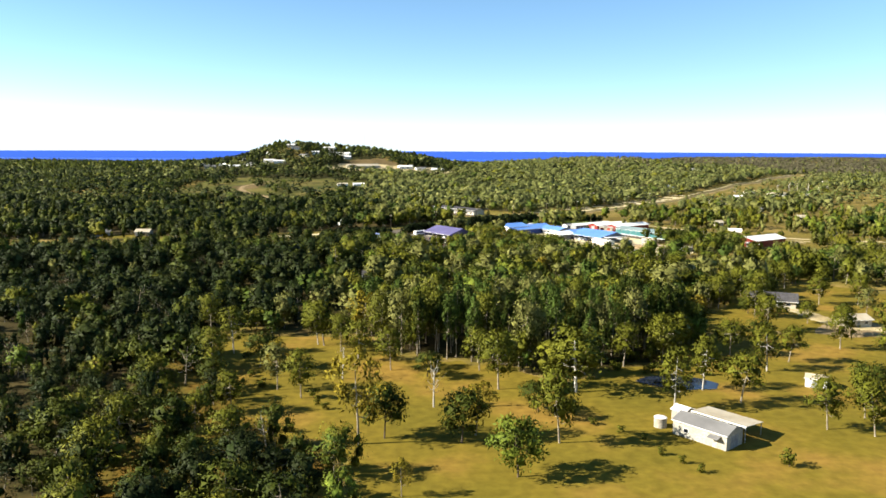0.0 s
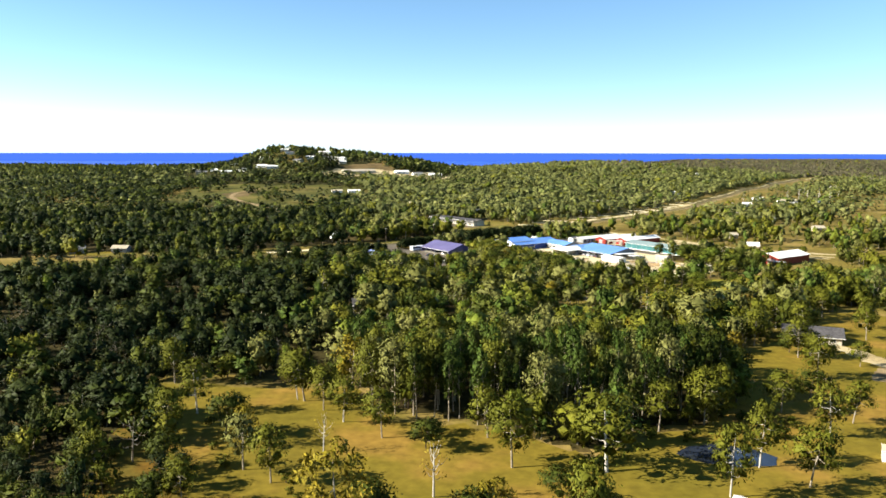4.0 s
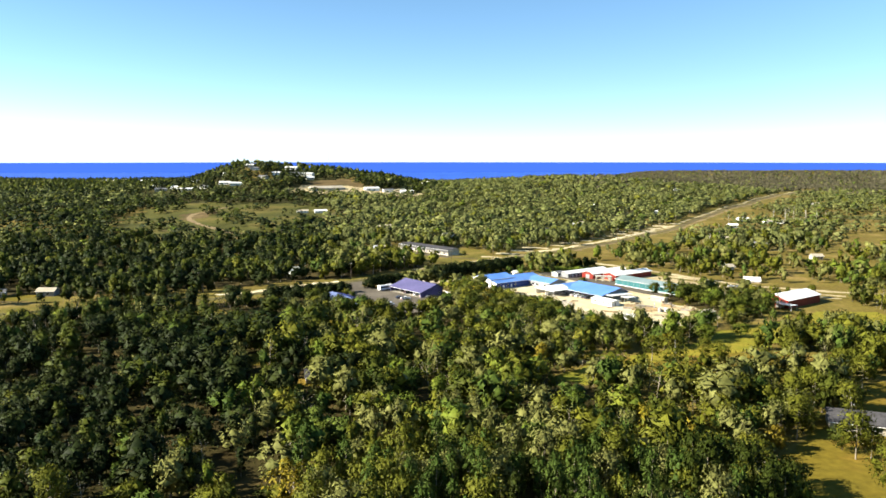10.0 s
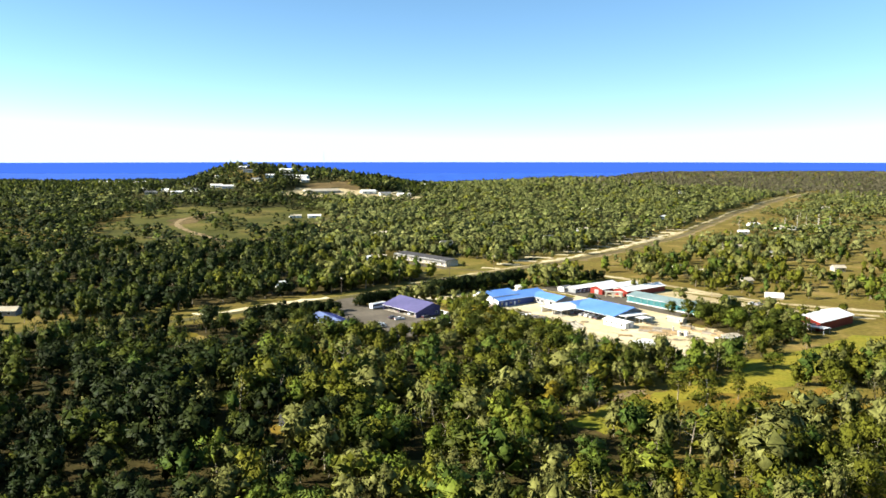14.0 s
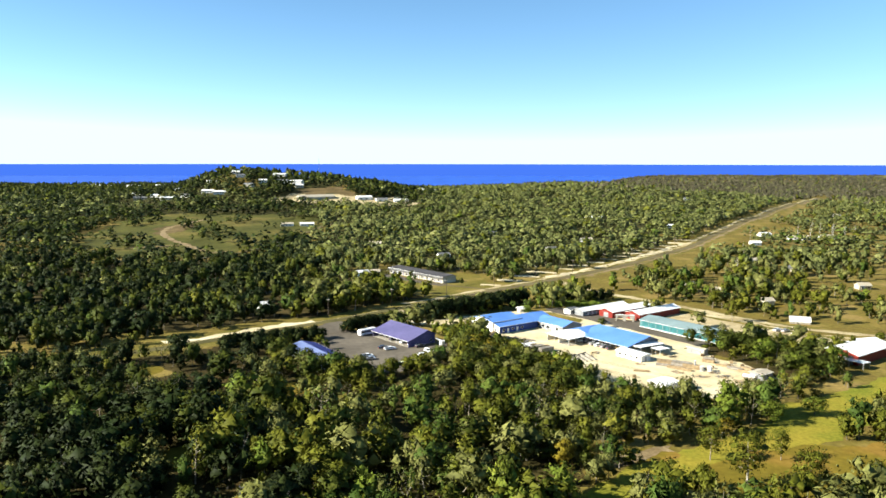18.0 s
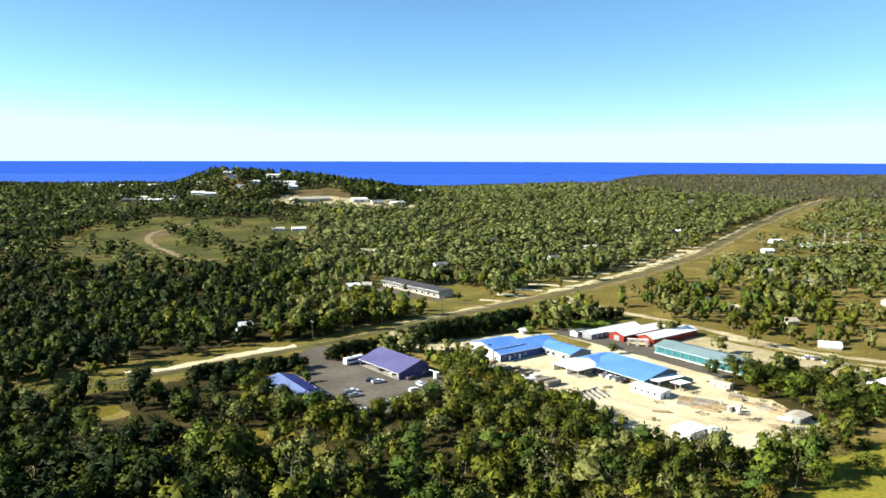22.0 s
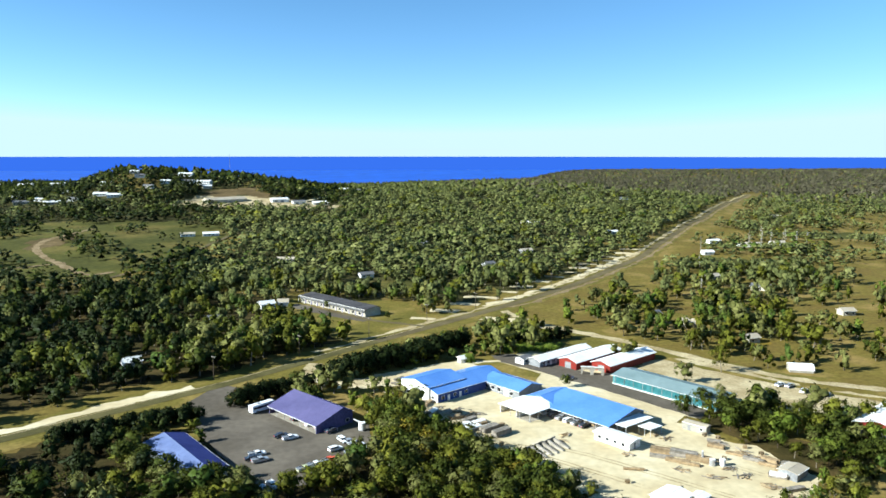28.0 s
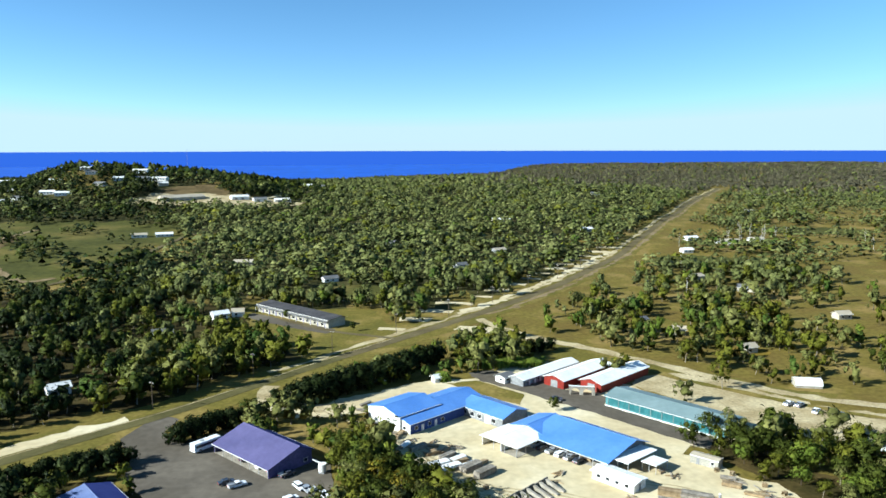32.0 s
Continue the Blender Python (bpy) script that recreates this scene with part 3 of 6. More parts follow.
for i, (cx, cy, rx, ry) in enumerate(CLEARS):
    ring = [(cx + rx * math.cos(a / 7 * math.pi), cy + ry * math.sin(a / 7 * math.pi)) for a in range(14)]
    if cy < 720:
        patch("clearing", ring, M["paddock"] if i % 3 else M["verge"], 0.04 + 0.001 * i, "small dry grass clearing among the trees", "clearing", 2.5, 0.8, 20 + i)
    else:
        drape("clearing", ring, M["redsoil"] if i in (14, 17) else M["pasture"], 5, 0.25, "small grass clearing among the trees", "clearing")
# smaller litter sheets, also coloured dark for the shade of trees
drape("leaf_litter", SHOPFRONT, M["litter"], 3, 0.025, "leaf litter by the workshop, darkened for tree shade", "ground")
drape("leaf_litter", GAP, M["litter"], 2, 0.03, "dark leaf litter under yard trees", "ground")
patch("thicket_floor", THICKET, M["litter"], 0.075, "leaf litter under a thicket, darkened for its shade", "ground", 3, 0.8, 51)
patch("back_track", BEHIND, M["verge"], 0.045, "dry grass strip behind the sheds", "grass", 3, 1.0, 52)
ribbon("road_verge", ROAD, 25, M["verge"], 0.08, "grassy road verge", "verge", 0, 8, 0.8)
ribbon("road", ROAD[8:], 6.6, M["road"], 0.16, "long straight worn asphalt road", "road", -1.0)
ribbon("road", ROAD[:9], 6.6, M["old_road"], 0.17, "dusty olive stretch of old road", "road", -1.0)
ribbon("road_edge_line", ROAD[4:10], 0.5, M["dirt"], 0.20, "pale dusty edge of the old road", "road edge", 1.6, 4, 0.12)
ribbon("road_shoulder", ROAD[7:], 3.4, M["dirt"], 0.13, "pale sandy road shoulder", "shoulder", 6.2, 6, 1.0)
ribbon("road_shoulder", ROAD[10:], 3.0, M["earth"], 0.13, "brown earth road shoulder", "shoulder", -7.0, 6, 1.2)
ribbon("sand_strip", SAND_STRIP, 6.4, M["sand"], 0.14, "pale sandy strip beside the road", "shoulder", 0, 4, 1.5)
patch("sand_patch", [(96, 655), (108, 650), (122, 640), (128, 622), (118, 618), (110, 632), (98, 640), (90, 648)], M["sand"], 0.17, "pale sand patch where the track meets the road", "sand", 2.5, 0.9, 53)
ribbon("side_track", SIDE, 6.0, M["dirt"], 0.15, "pale dirt track beside the yard", "track", 0, 5, 0.8)
ribbon("drain_bank", BANK, 4.0, M["verge"], 0.20, "low grassy bank along the drain", "bank", -6, 5, 0.5)
ribbon("field_track", [(-262, 870), (-232, 888), (-212, 900)], 5.0, M["earth"], 0.5, "pale dirt track across the field", "track", 0, 6, 0.8)
ribbon("hill_road", HILL_ROAD, 7.0, M["sand"], 0.6, "pale unsealed road over the saddle of the hill", "road", 0, 8, 0.6)
ribbon("hill_track", TRACK, 5.0, M["road"], 0.5, "narrow dirt track climbing the hill", "track", 0, 8, 0.5)
ribbon("entrance_drive", [(22, 541), (5, 548), (-2, 556), (2, 572)], 6, M["dirt"], 0.13, "pale gravel entrance drive", "drive", 0, 4, 0.4)
ribbon("motel_drive", [(62, 634), (52, 640), (30, 655), (2, 690)], 3.5, M["road"], 0.14, "narrow asphalt driveway", "drive", 0, 4, 0.2)
ribbon("sand_margin", [(100, 684), (140, 722), (186, 774), (238, 838), (280, 890)], 5.0, M["sand"], 0.18, "uneven pale sand margin along the road", "shoulder", 0, 4, 1.5, 9)
ribbon("field_track", FIELD_TRACK, 6.5, M["earth"], 0.5, "pale dirt track across the field", "track", 0, 6, 0.8)
for k, line in enumerate(([(20, 543), (44, 508), (58, 478), (76, 456), (96, 434)], [(60, 470), (84, 462), (104, 440), (118, 424)], [(98, 470), (118, 458), (134, 436)])):
    for off in (-0.9, 0.9):
        ribbon("wheel_track", line, 0.6, M["dirt"], 0.066 + 0.002 * k, "faint wheel track in pale gravel", "track", off, 3, 0.12, 80 + k)
for k in range(15):
    x0, y0 = np.interp(k, (0, 14), (70, 300)), np.interp(k, (0, 14), (648, 902))
    ribbon("driveway", [(x0 - 4, y0 + 4), (x0 - 11, y0 + 8 + k % 2), (x0 - 17 - 3 * (k * 5 % 4), y0 + 9 + k % 4)], 5.0 + 1.3 * (k * 3 % 4), M["sand"], 0.2, "short pale sandy driveway off the road", "drive", 0, 4, 0.5, k)


# ---- buildings ----
AXIS = -56.6


def window_on(parent, x, z, w, h, side, at, mat_frame, pane_mat):
    """A framed window standing just proud of a wall. side: x or y, the wall's normal axis; at: the wall's outer face, sign in the tuple."""
    pos, sgn = at
    d0, d1 = (pos, pos + 0.06 * sgn)
    e0, e1 = (pos, pos + 0.03 * sgn)
    bm = bmesh.new()
    f = 0.09
    for a, b, c, d in ((x, x + w, z, z + f), (x, x + w, z + h - f, z + h), (x, x + f, z + f, z + h - f), (x + w - f, x + w, z + f, z + h - f)):
        if side == "y":
            box(bm, a, b, min(d0, d1), max(d0, d1), c, d)
        else:
            box(bm, min(d0, d1), max(d0, d1), a, b, c, d)
    fr = part("window", bm, mat_frame, parent)
    bm = bmesh.new()
    if side == "y":
        box(bm, x + f, x + w - f, min(e0, e1), max(e0, e1), z + f, z + h - f)
    else:
        box(bm, min(e0, e1), max(e0, e1), x + f, x + w - f, z + f, z + h - f)
    part("pane", bm, pane_mat, fr)


def door_on(parent, x, w, h, side, at, mat_door, name="door"):
    pos, sgn = at
    a, b = sorted((pos, pos + 0.05 * sgn))
    bm = bmesh.new()
    if side == "y":
        box(bm, x, x + w, a, b, 0.05, h)
    else:
        box(bm, a, b, x, x + w, 0.05, h)
    return part(name, bm, mat_door, parent)


def gable(name, O, ang, L, W, eave, ridge, wall, roof, label, category, ry=None, over=0.5, back_eave=None, open_front=False, roof_back=None, end_wall=None, windows=(), doors=(), group="", open_end=False):
    """A long building with its ridge along local x. The front is at y = 0."""
    th = thing(name, pose(O[0], O[1], 0, 0, 0, ang), label, category, group)
    ry = W / 2 if ry is None else ry
    be = eave if back_eave is None else back_eave
    t = 0.18
    if not open_front:
        part("wall", B(t, L - t, 0, t, 0, eave), wall, th)
    else:
        k = max(3, int(L / 4.5))
        for i in range(k + 1):
            xx = 0.1 + (L - 0.3) * i / k
            part("post", B(xx, xx + 0.14, 0.05, 0.19, 0, eave - 0.02), M["steel"], th)
        part("wall", B(t, L - t, W * 0.45, W * 0.45 + t, 0, eave), wall, th, "recessed inner wall")
        part("floor_slab", B(t, L - t, 0.0, W * 0.45, 0.02, 0.14), M["concrete"], th)
    part("wall", B(t, L - t, W - t, W, 0, be), wall, th)
    prof = [(0, 0), (W, 0), (W, be), (ry, ridge - 0.05), (0, eave)]
    if open_end:
        part("end_wall", P([(0, eave - 0.35), (W, be - 0.35), (W, be), (ry, ridge - 0.05), (0, eave)], "x", 0, t), end_wall or wall, th, "gable sheet above an open bay")
        for i in range(4):
            yy = 0.25 + (W - 0.7) * i / 3
            part("post", B(0.02, 0.16, yy, yy + 0.14, 0, eave - 0.36), M["steel"], th)
    else:
        part("end_wall", P(prof, "x", 0, t), end_wall or wall, th)
    part("end_wall", P(prof, "x", L - t, L), end_wall or wall, th)
    s1, s2 = (ridge - eave) / ry, (ridge - be) / (W - ry)
    part("roof", P(slab((-over, eave - over * s1 + 0.16), (ry, ridge + 0.16), 0.14), "x", -over, L + over), roof, th)
    part("roof", P(slab((ry + 0.004, ridge + 0.16), (W + over, be - over * s2 + 0.16), 0.14), "x", -over, L + over), roof_back or roof, th)
    part("ridge_cap", P([(ry - 0.25, ridge + 0.14 - 0.25 * s1), (ry, ridge + 0.23), (ry + 0.25, ridge + 0.14 - 0.25 * s2), (ry, ridge + 0.17)], "x", -over - 0.02, L + over + 0.02), roof, th)
    part("gutter", B(-over, L + over, -over - 0.14, -over - 0.004, eave - over * s1 - 0.02, eave - over * s1 + 0.12), M["white_wall"], th)
    part("gutter", B(-over, L + over, W + over + 0.004, W + over + 0.14, be - over * s2 - 0.02, be - over * s2 + 0.12), M["white_wall"], th)
    for (side, x, z, w, h) in windows:
        at = {"f": ("y", (0, -1)), "b": ("y", (W, 1)), "l": ("x", (0, -1)), "r": ("x", (L, 1))}[side]
        window_on(th, x, z, w, h, at[0], at[1], M["white_wall"], M["glass"])
    for (side, x, w, h, mm, nm) in doors:
        at = {"f": ("y", (0, -1)), "b": ("y", (W, 1)), "l": ("x", (0, -1)), "r": ("x", (L, 1))}[side]
        door_on(th, x, w, h, at[0], at[1], M[mm], nm)
    return th


def canopy(name, O, ang, L, W, h0, h1, roof, label, category, posts=2, rows=2):
    """A sheet roof on posts, falling along local y from h0 to h1."""
    th = thing(name, pose(O[0], O[1], 0, 0, 0, ang), label, category)
    part("roof", P(slab((0, h0), (W, h1), 0.12), "x", 0, L), roof, th)
    for i in range(posts + 1):
        for j in range(rows):
            yy = 0.3 + (W - 0.6) * j / max(1, rows - 1)
            xx = 0.3 + (L - 0.6) * i / posts
            hh = h0 + (h1 - h0) * yy / W - 0.13
            part("post", B(xx - 0.08, xx + 0.08, yy - 0.08, yy + 0.08, 0, hh), M["steel"], th)
    part("fascia", B(0, L, -0.06, -0.004, h0 - 0.25, h0), M["white_wall"], th)
    return th


# violet-roofed store by the car park
gable("store", (-12.9, 509), -52.6, 28.2, 15.5, 2.9, 6.4, M["violet_wall"], M["purple_roof"], "low store with a violet steel roof and open front posts", "store", ry=11, back_eave=4.3, open_front=True, roof_back=M["shaded_navy_roof"],
      windows=[("r", 12.5, 1.0, 1.4, 1.2)], doors=[("b", 8, 3, 2.6, "navy_wall", "roller_door")])
# sun and shade on the two slopes are painted as two blues
gable("workshop", (-48.5, 479.5), -58.5, 33, 12.5, 3.0, 4.5, M["white_wall"], M["sunlit_blue_roof"], "long workshop with a blue steel gable roof", "workshop", roof_back=M["shaded_navy_roof"], windows=[("b", x, 1.0, 2.0, 1.1) for x in (3, 8, 13, 18, 23, 28)], doors=[("b", 30.5, 1.2, 2.1, "navy_wall", "door")])
# blue-roofed timber yard shops
gable("timber_shop", (48.5, 511.5), 33.4, 36, 17, 3.6, 5.8, M["navy_wall"], M["blue_roof"], "timber shop with a blue steel roof and navy walls", "shop", end_wall=M["white_wall"],
      windows=[("f", x, 1.0, 1.5, 1.3) for x in (2, 8, 14)] + [("l", x, 1.0, 1.6, 1.2) for x in (2, 7, 12)],
      doors=[("f", 5, 1.2, 2.2, "white_wall", "door"), ("f", 11, 1.2, 2.2, "white_wall", "door"), ("l", 5, 1.2, 2.2, "white_wall", "door")])
gable("clerestory", (45.5, 514.6), 33.4, 18.5, 16.5, 5.1, 6.9, M["white_wall"], M["blue_roof"], "raised blue steel roof over the timber shop", "roof", over=0.3)
gable("shop_wing", (68.5, 527.5), AXIS, 20, 13, 3.4, 5.2, M["grey_wall"], M["blue_roof"], "shop wing with a blue roof and grey walls", "shop",
      windows=[("f", x, 0.9, 2.0, 1.5) for x in (1.5, 5, 8.5, 15)], doors=[("f", 12, 2.6, 2.6, "white_wall", "roller_door")])
gable("loading_shed", (77.5, 487), 33.4, 13, 14.5, 3.2, 4.6, M["white_wall"], M["white_roof"], "loading shed with a white steel roof on posts", "shed", open_front=True, open_end=True)
gable("storage_shed", (88.6, 494.3), 33.4, 14, 13.5, 3.5, 5.2, M["grey_wall"], M["blue_roof"], "storage shed with a blue steel roof", "shed")
gable("saw_shed", (84.5, 496.5), AXIS, 28.5, 21, 3.3, 5.9, M["grey_wall"], M["blue_roof"], "large sawing shed with a bright blue roof and open front", "shed", ry=14, open_front=True, over=1.2)
canopy("awning", (101.2, 475.5), AXIS, 7.5, 16, 3.6, 3.1, M["white_roof"], "white steel awning beside the sawing shed", "awning")
gable("office_annex", (94.5, 469.5), AXIS, 13.5, 6, 2.6, 3.1, M["white_wall"], M["white_roof"], "white office annex with a low white roof", "office",
      windows=[("f", x, 1.0, 1.3, 1.1) for x in (1.5, 4.5, 7.5, 10.5)], doors=[("r", 2.5, 1.0, 2.1, "grey_wall", "door")])
canopy("tin_shelter", (110.5, 472), AXIS, 5, 7, 2.9, 2.5, M["white_roof"], "small tin shelter on posts", "shelter")
gable("green_shed", (122.5, 526), -56.8, 45, 14, 3.6, 5.0, M["teal_wall"], M["teal_roof"], "very long teal steel shed with screened front bays", "shed", windows=())
bays = bpy.data.objects["green_shed"]
for i in range(11):
    part("pilaster", B(1.1 + 4.3 * i, 1.35 + 4.3 * i, -0.22, -0.002, 0, 3.4), M["teal_roof"], bays)
for i in range(10):
    part("screen", B(1.45 + 4.3 * i, 5.3 + 4.3 * i, -0.12, -0.004, 0.9, 3.2), M["teal_glass"], bays)
    part("low_wall", B(1.45 + 4.3 * i, 5.3 + 4.3 * i, -0.16, -0.002, 0.0, 0.85), M["teal_wall"], bays)
part("plinth", B(0, 45, -0.5, -0.23, 0, 0.35), M["white_wall"], bays)
gable("red_shed", (126, 538.5), 33.4, 34, 9.5, 3.4, 4.8, M["red_wall"], M["white_roof"], "red steel shed with a white roof", "shed", doors=[("l", 3, 3.2, 2.8, "grey_wall", "roller_door")], group="red sheds")
gable("red_shed", (113.5, 545.5), 33.4, 33, 9.5, 3.4, 4.8, M["red_wall"], M["white_roof"], "red steel shed with a white roof", "shed", doors=[("l", 3, 3.2, 2.8, "grey_wall", "roller_door")], group="red sheds")
gable("barrack", (99, 551.5), 33.4, 36, 7, 2.8, 3.9, M["grey_wall"], M["white_roof"], "long low barrack with a white roof and many doors", "barrack", windows=[("f", 2 + 3.4 * i, 0.9, 1.2, 1.1) for i in range(10)], doors=[("f", 3.6 + 3.4 * i, 0.9, 2.1, "white_wall", "door") for i in range(9)])
gable("small_office", (93, 556.5), 33.4, 6, 5, 2.6, 3.3, M["white_wall"], M["grey_roof"], "small white site office", "office", windows=[("f", 1, 1, 1.4, 1.0), ("l", 1.5, 1.0, 1.2, 1.0)], doors=[("f", 4, 0.9, 2.0, "grey_wall", "door")])
# arched wall in front of the red sheds
th = thing("arched_wall", pose(113.5, 539.5, 0, 0, 0, -20), "pale rendered wall with two arches", "wall")
for x0 in (0, 4.6):
    prof = [(x0, 0), (x0 + 0.7, 0)] + [(x0 + 2.3 - 1.6 * math.cos(a * math.pi / 8), 1.2 + 1.5 * math.sin(a * math.pi / 8)) for a in range(9)] + [(x0 + 3.9, 0), (x0 + 4.592, 0), (x0 + 4.592, 3.4), (x0, 3.4)]
    part("arch", P(prof, "y", 0, 0.5), M["concrete"], th)
part("coping", B(-0.2, 9.4, -0.15, 0.65, 3.41, 3.6), M["white_wall"], th)
part("side_wall", B(9.3, 9.7, 0, 4, 0, 2.6), M["concrete"], th)
gable("site_hut", (127.3, 474.3), -52, 8.5, 3.2, 2.5, 2.75, M["shed_wall"], M["beige_roof"], "cream portable site hut with one window", "hut", over=0.12, windows=[("f", 6.2, 0.9, 1.1, 1.0)], doors=[("f", 2.0, 0.9, 2.0, "grey_wall", "door")])
gable("flat_shed", (98.0, 417.5), 33.4, 8.5, 7.5, 2.6, 3.2, M["white_wall"], M["white_roof"], "pale flat-roofed shed at the yard's edge", "shed", over=0.3)
gable("lean_shed", (106.2, 419.5), 33.4, 4, 3.4, 2.3, 2.7, M["white_wall"], M["white_roof"], "small lean-to shed with a white roof", "shed", over=0.3)
gable("tin_hut", (140.5, 430), 33.4, 7, 5.5, 2.4, 2.9, M["grey_wall"], M["beige_roof"], "old rusty tin hut beside scrap timber", "hut", over=0.25)
gable("red_barn", (190, 449.5), 33.4, 31, 15, 4.2, 6.2, M["red_wall"], M["white_roof"], "red steel barn with a white roof", "barn", doors=[("l", 2, 4.5, 3.4, "grey_wall", "roller_door"), ("l", 8.5, 4.5, 3.4, "grey_wall", "roller_door")])
canopy("barn_awning", (181.5, 452.5), -56.6, 12, 6, 3.0, 2.7, M["white_roof"], "white awning along the red barn", "awning")
gable("motel", (-10.8, 713), -52.4, 63, 11.5, 4.3, 5.2, M["cream_wall"], M["dark_roof"], "long low cream motel with a grey roof and many doors", "motel", ry=9, back_eave=4.2, roof_back=M["dark_roof"],
      windows=[("f", 2 + 6.1 * i, 0.8, 2.2, 1.5) for i in range(10)], doors=[("f", 5 + 6.1 * i, 1.1, 2.2, "violet_wall", "door") for i in range(10)], end_wall=M["cream_wall"])
mo = bpy.data.objects["motel"]
part("verandah_roof", P(slab((-1.75, 3.55), (-0.65, 3.95), 0.1), "x", -0.4, 63.4), M["grey_roof"], mo)
for i in range(11):
    part("post", B(0.1 + 6.25 * i, 0.24 + 6.25 * i, -1.6, -1.46, 0, 3.5), M["white_wall"], mo)
# shed in the near paddock, with a lean-to, tank and stone hut
gable("farm_shed", (48.8, 151.3), -50, 12.2, 6.2, 3.2, 4.3, M["shed_wall"], M["grey_roof"], "white farm shed with a grey roof", "shed", over=0.25, doors=[("f", 9.2, 1.1, 2.2, "cream_wall", "door"), ("r", 1.5, 3.0, 2.7, "grey_wall", "roller_door")], windows=[("f", 2.5, 1.2, 1.2, 0.9)])
fs = bpy.data.objects["farm_shed"]
part("door_hood", P(slab((-1.5, 2.35), (0, 2.7), 0.06), "x", 8.6, 11), M["grey_roof"], fs)
canopy("shed_lean_to", (54.0, 155.7), -50, 12.6, 7.2, 3.6, 2.9, M["beige_roof"], "beige steel lean-to roof beside the farm shed", "lean-to", posts=3)
th = thing("water_tank", pose(47.3, 155.3, 0), "round white rainwater tank beside the farm shed", "tank")
part("tank_body", C(0, 0, 0, 2.2, 1.35, n=28), M["concrete"], th, smooth=False)
part("tank_lid", C(0, 0, 2.2, 2.5, 1.37, 0.25, n=28), M["white_wall"], th)
gable("stone_hut", (51.2, 160.2), -50, 3.4, 3.6, 2.3, 2.9, M["concrete"], M["white_roof"], "little pale hut behind the farm shed", "hut", over=0.2, doors=[("f", 1.2, 0.8, 1.9, "grey_wall", "door")])
gable("country_house", (116.8, 282.0), -22, 17.5, 10, 3.0, 5.0, M["cream_wall"], M["dark_roof"], "country house with cream walls and a dark roof", "house", over=0.9, windows=[("f", x, 0.9, 1.8, 1.3) for x in (1.5, 5, 11, 14)], doors=[("f", 8.5, 1.1, 2.1, "grey_wall", "door")])
patch("house_drive", [(129, 276), (133, 277), (137, 268), (139, 258), (143, 250), (154, 243), (150, 238), (138, 244), (132, 252), (130, 262)], M["dirt"], 0.10, "pale dirt drive beside a country house", "drive", 2, 0.6, 72)
patch("rubble_ground", [(122, 238), (132, 233), (150, 236), (160, 246), (148, 254), (130, 250)], M["earth"], 0.09, "pale rubble and sand beside a cottage", "ground", 2, 0.8, 71)
gable("farm_house", (136, 246), 10, 10, 7, 2.6, 3.8, M["cream_wall"], M["beige_roof"], "cream cottage with a pale roof among trees", "house", windows=[("f", x, 0.9, 1.6, 1.2) for x in (1, 7)], doors=[("f", 4.5, 1, 2.1, "grey_wall", "door")])
gable("garden_shed", (92, 183), -30, 5, 4, 2.4, 3.0, M["white_wall"], M["beige_roof"], "white garden shed beside rubble", "shed", over=0.2, doors=[("f", 1.6, 1.2, 2.0, "grey_wall", "door")])
gable("grey_cottage", (-36, 331), 10, 11, 8, 2.7, 4.2, M["grey_wall"], M["dark_roof"], "grey roofed cottage hidden among trees", "house", windows=[("f", 2, 0.9, 1.5, 1.2), ("f", 7, 0.9, 1.5, 1.2)])
FAR = [(196, 616, -30, 8, 6, "cream_wall", "beige_roof"), (189, 636, 20, 7, 6, "cream_wall", "beige_roof"), (212, 577, 10, 8, 6, "cream_wall", "grey_roof"),
       (292, 712, -40, 15, 9, "cream_wall", "white_roof"), (284, 752, 15, 12, 8, "white_wall", "grey_roof"), (400, 915, -10, 26, 12, "white_wall", "white_roof"), (380, 935, 10, 16, 9, "white_wall", "white_roof"), (440, 925, -5, 18, 9, "white_wall", "white_roof"),
       (132, 830, 25, 12, 8, "white_wall", "white_roof"), (228, 1093, 0, 26, 10, "cream_wall", "white_roof"), (30, 795, 20, 13, 7, "white_wall", "white_roof"), (-38, 880, -5, 18, 9, "cream_wall", "beige_roof"), (-33, 694, 25, 11, 7, "white_wall", "white_roof"), (-24, 700, 0, 8, 6, "white_wall", "white_roof"),
       (-58, 657, 10, 12, 8, "cream_wall", "grey_roof"), (-80, 574, 30, 10, 7, "white_wall", "white_roof"), (300, 628, 0, 10, 7, "white_wall", "white_roof"), (-148, 1046, 12, 18, 9, "white_wall", "white_roof"), (-126, 1050, 12, 20, 9, "white_wall", "white_roof"),
       (-228, 772, -5, 12, 8, "grey_wall", "grey_roof"), (-232, 495, 20, 11, 8, "grey_wall", "grey_roof"), (-208, 500, 0, 12, 8, "grey_wall", "beige_roof"), (455, 1365, 0, 18, 9, "white_wall", "white_roof"), (600, 1180, 10, 16, 9, "white_wall", "white_roof"), (340, 870, 0, 12, 8, "white_wall", "white_roof"), (180, 900, 20, 14, 8, "grey_wall", "white_roof"),
       (90, 960, -10, 12, 8, "cream_wall", "grey_roof"), (300, 1000, 15, 14, 8, "white_wall", "white_roof")]
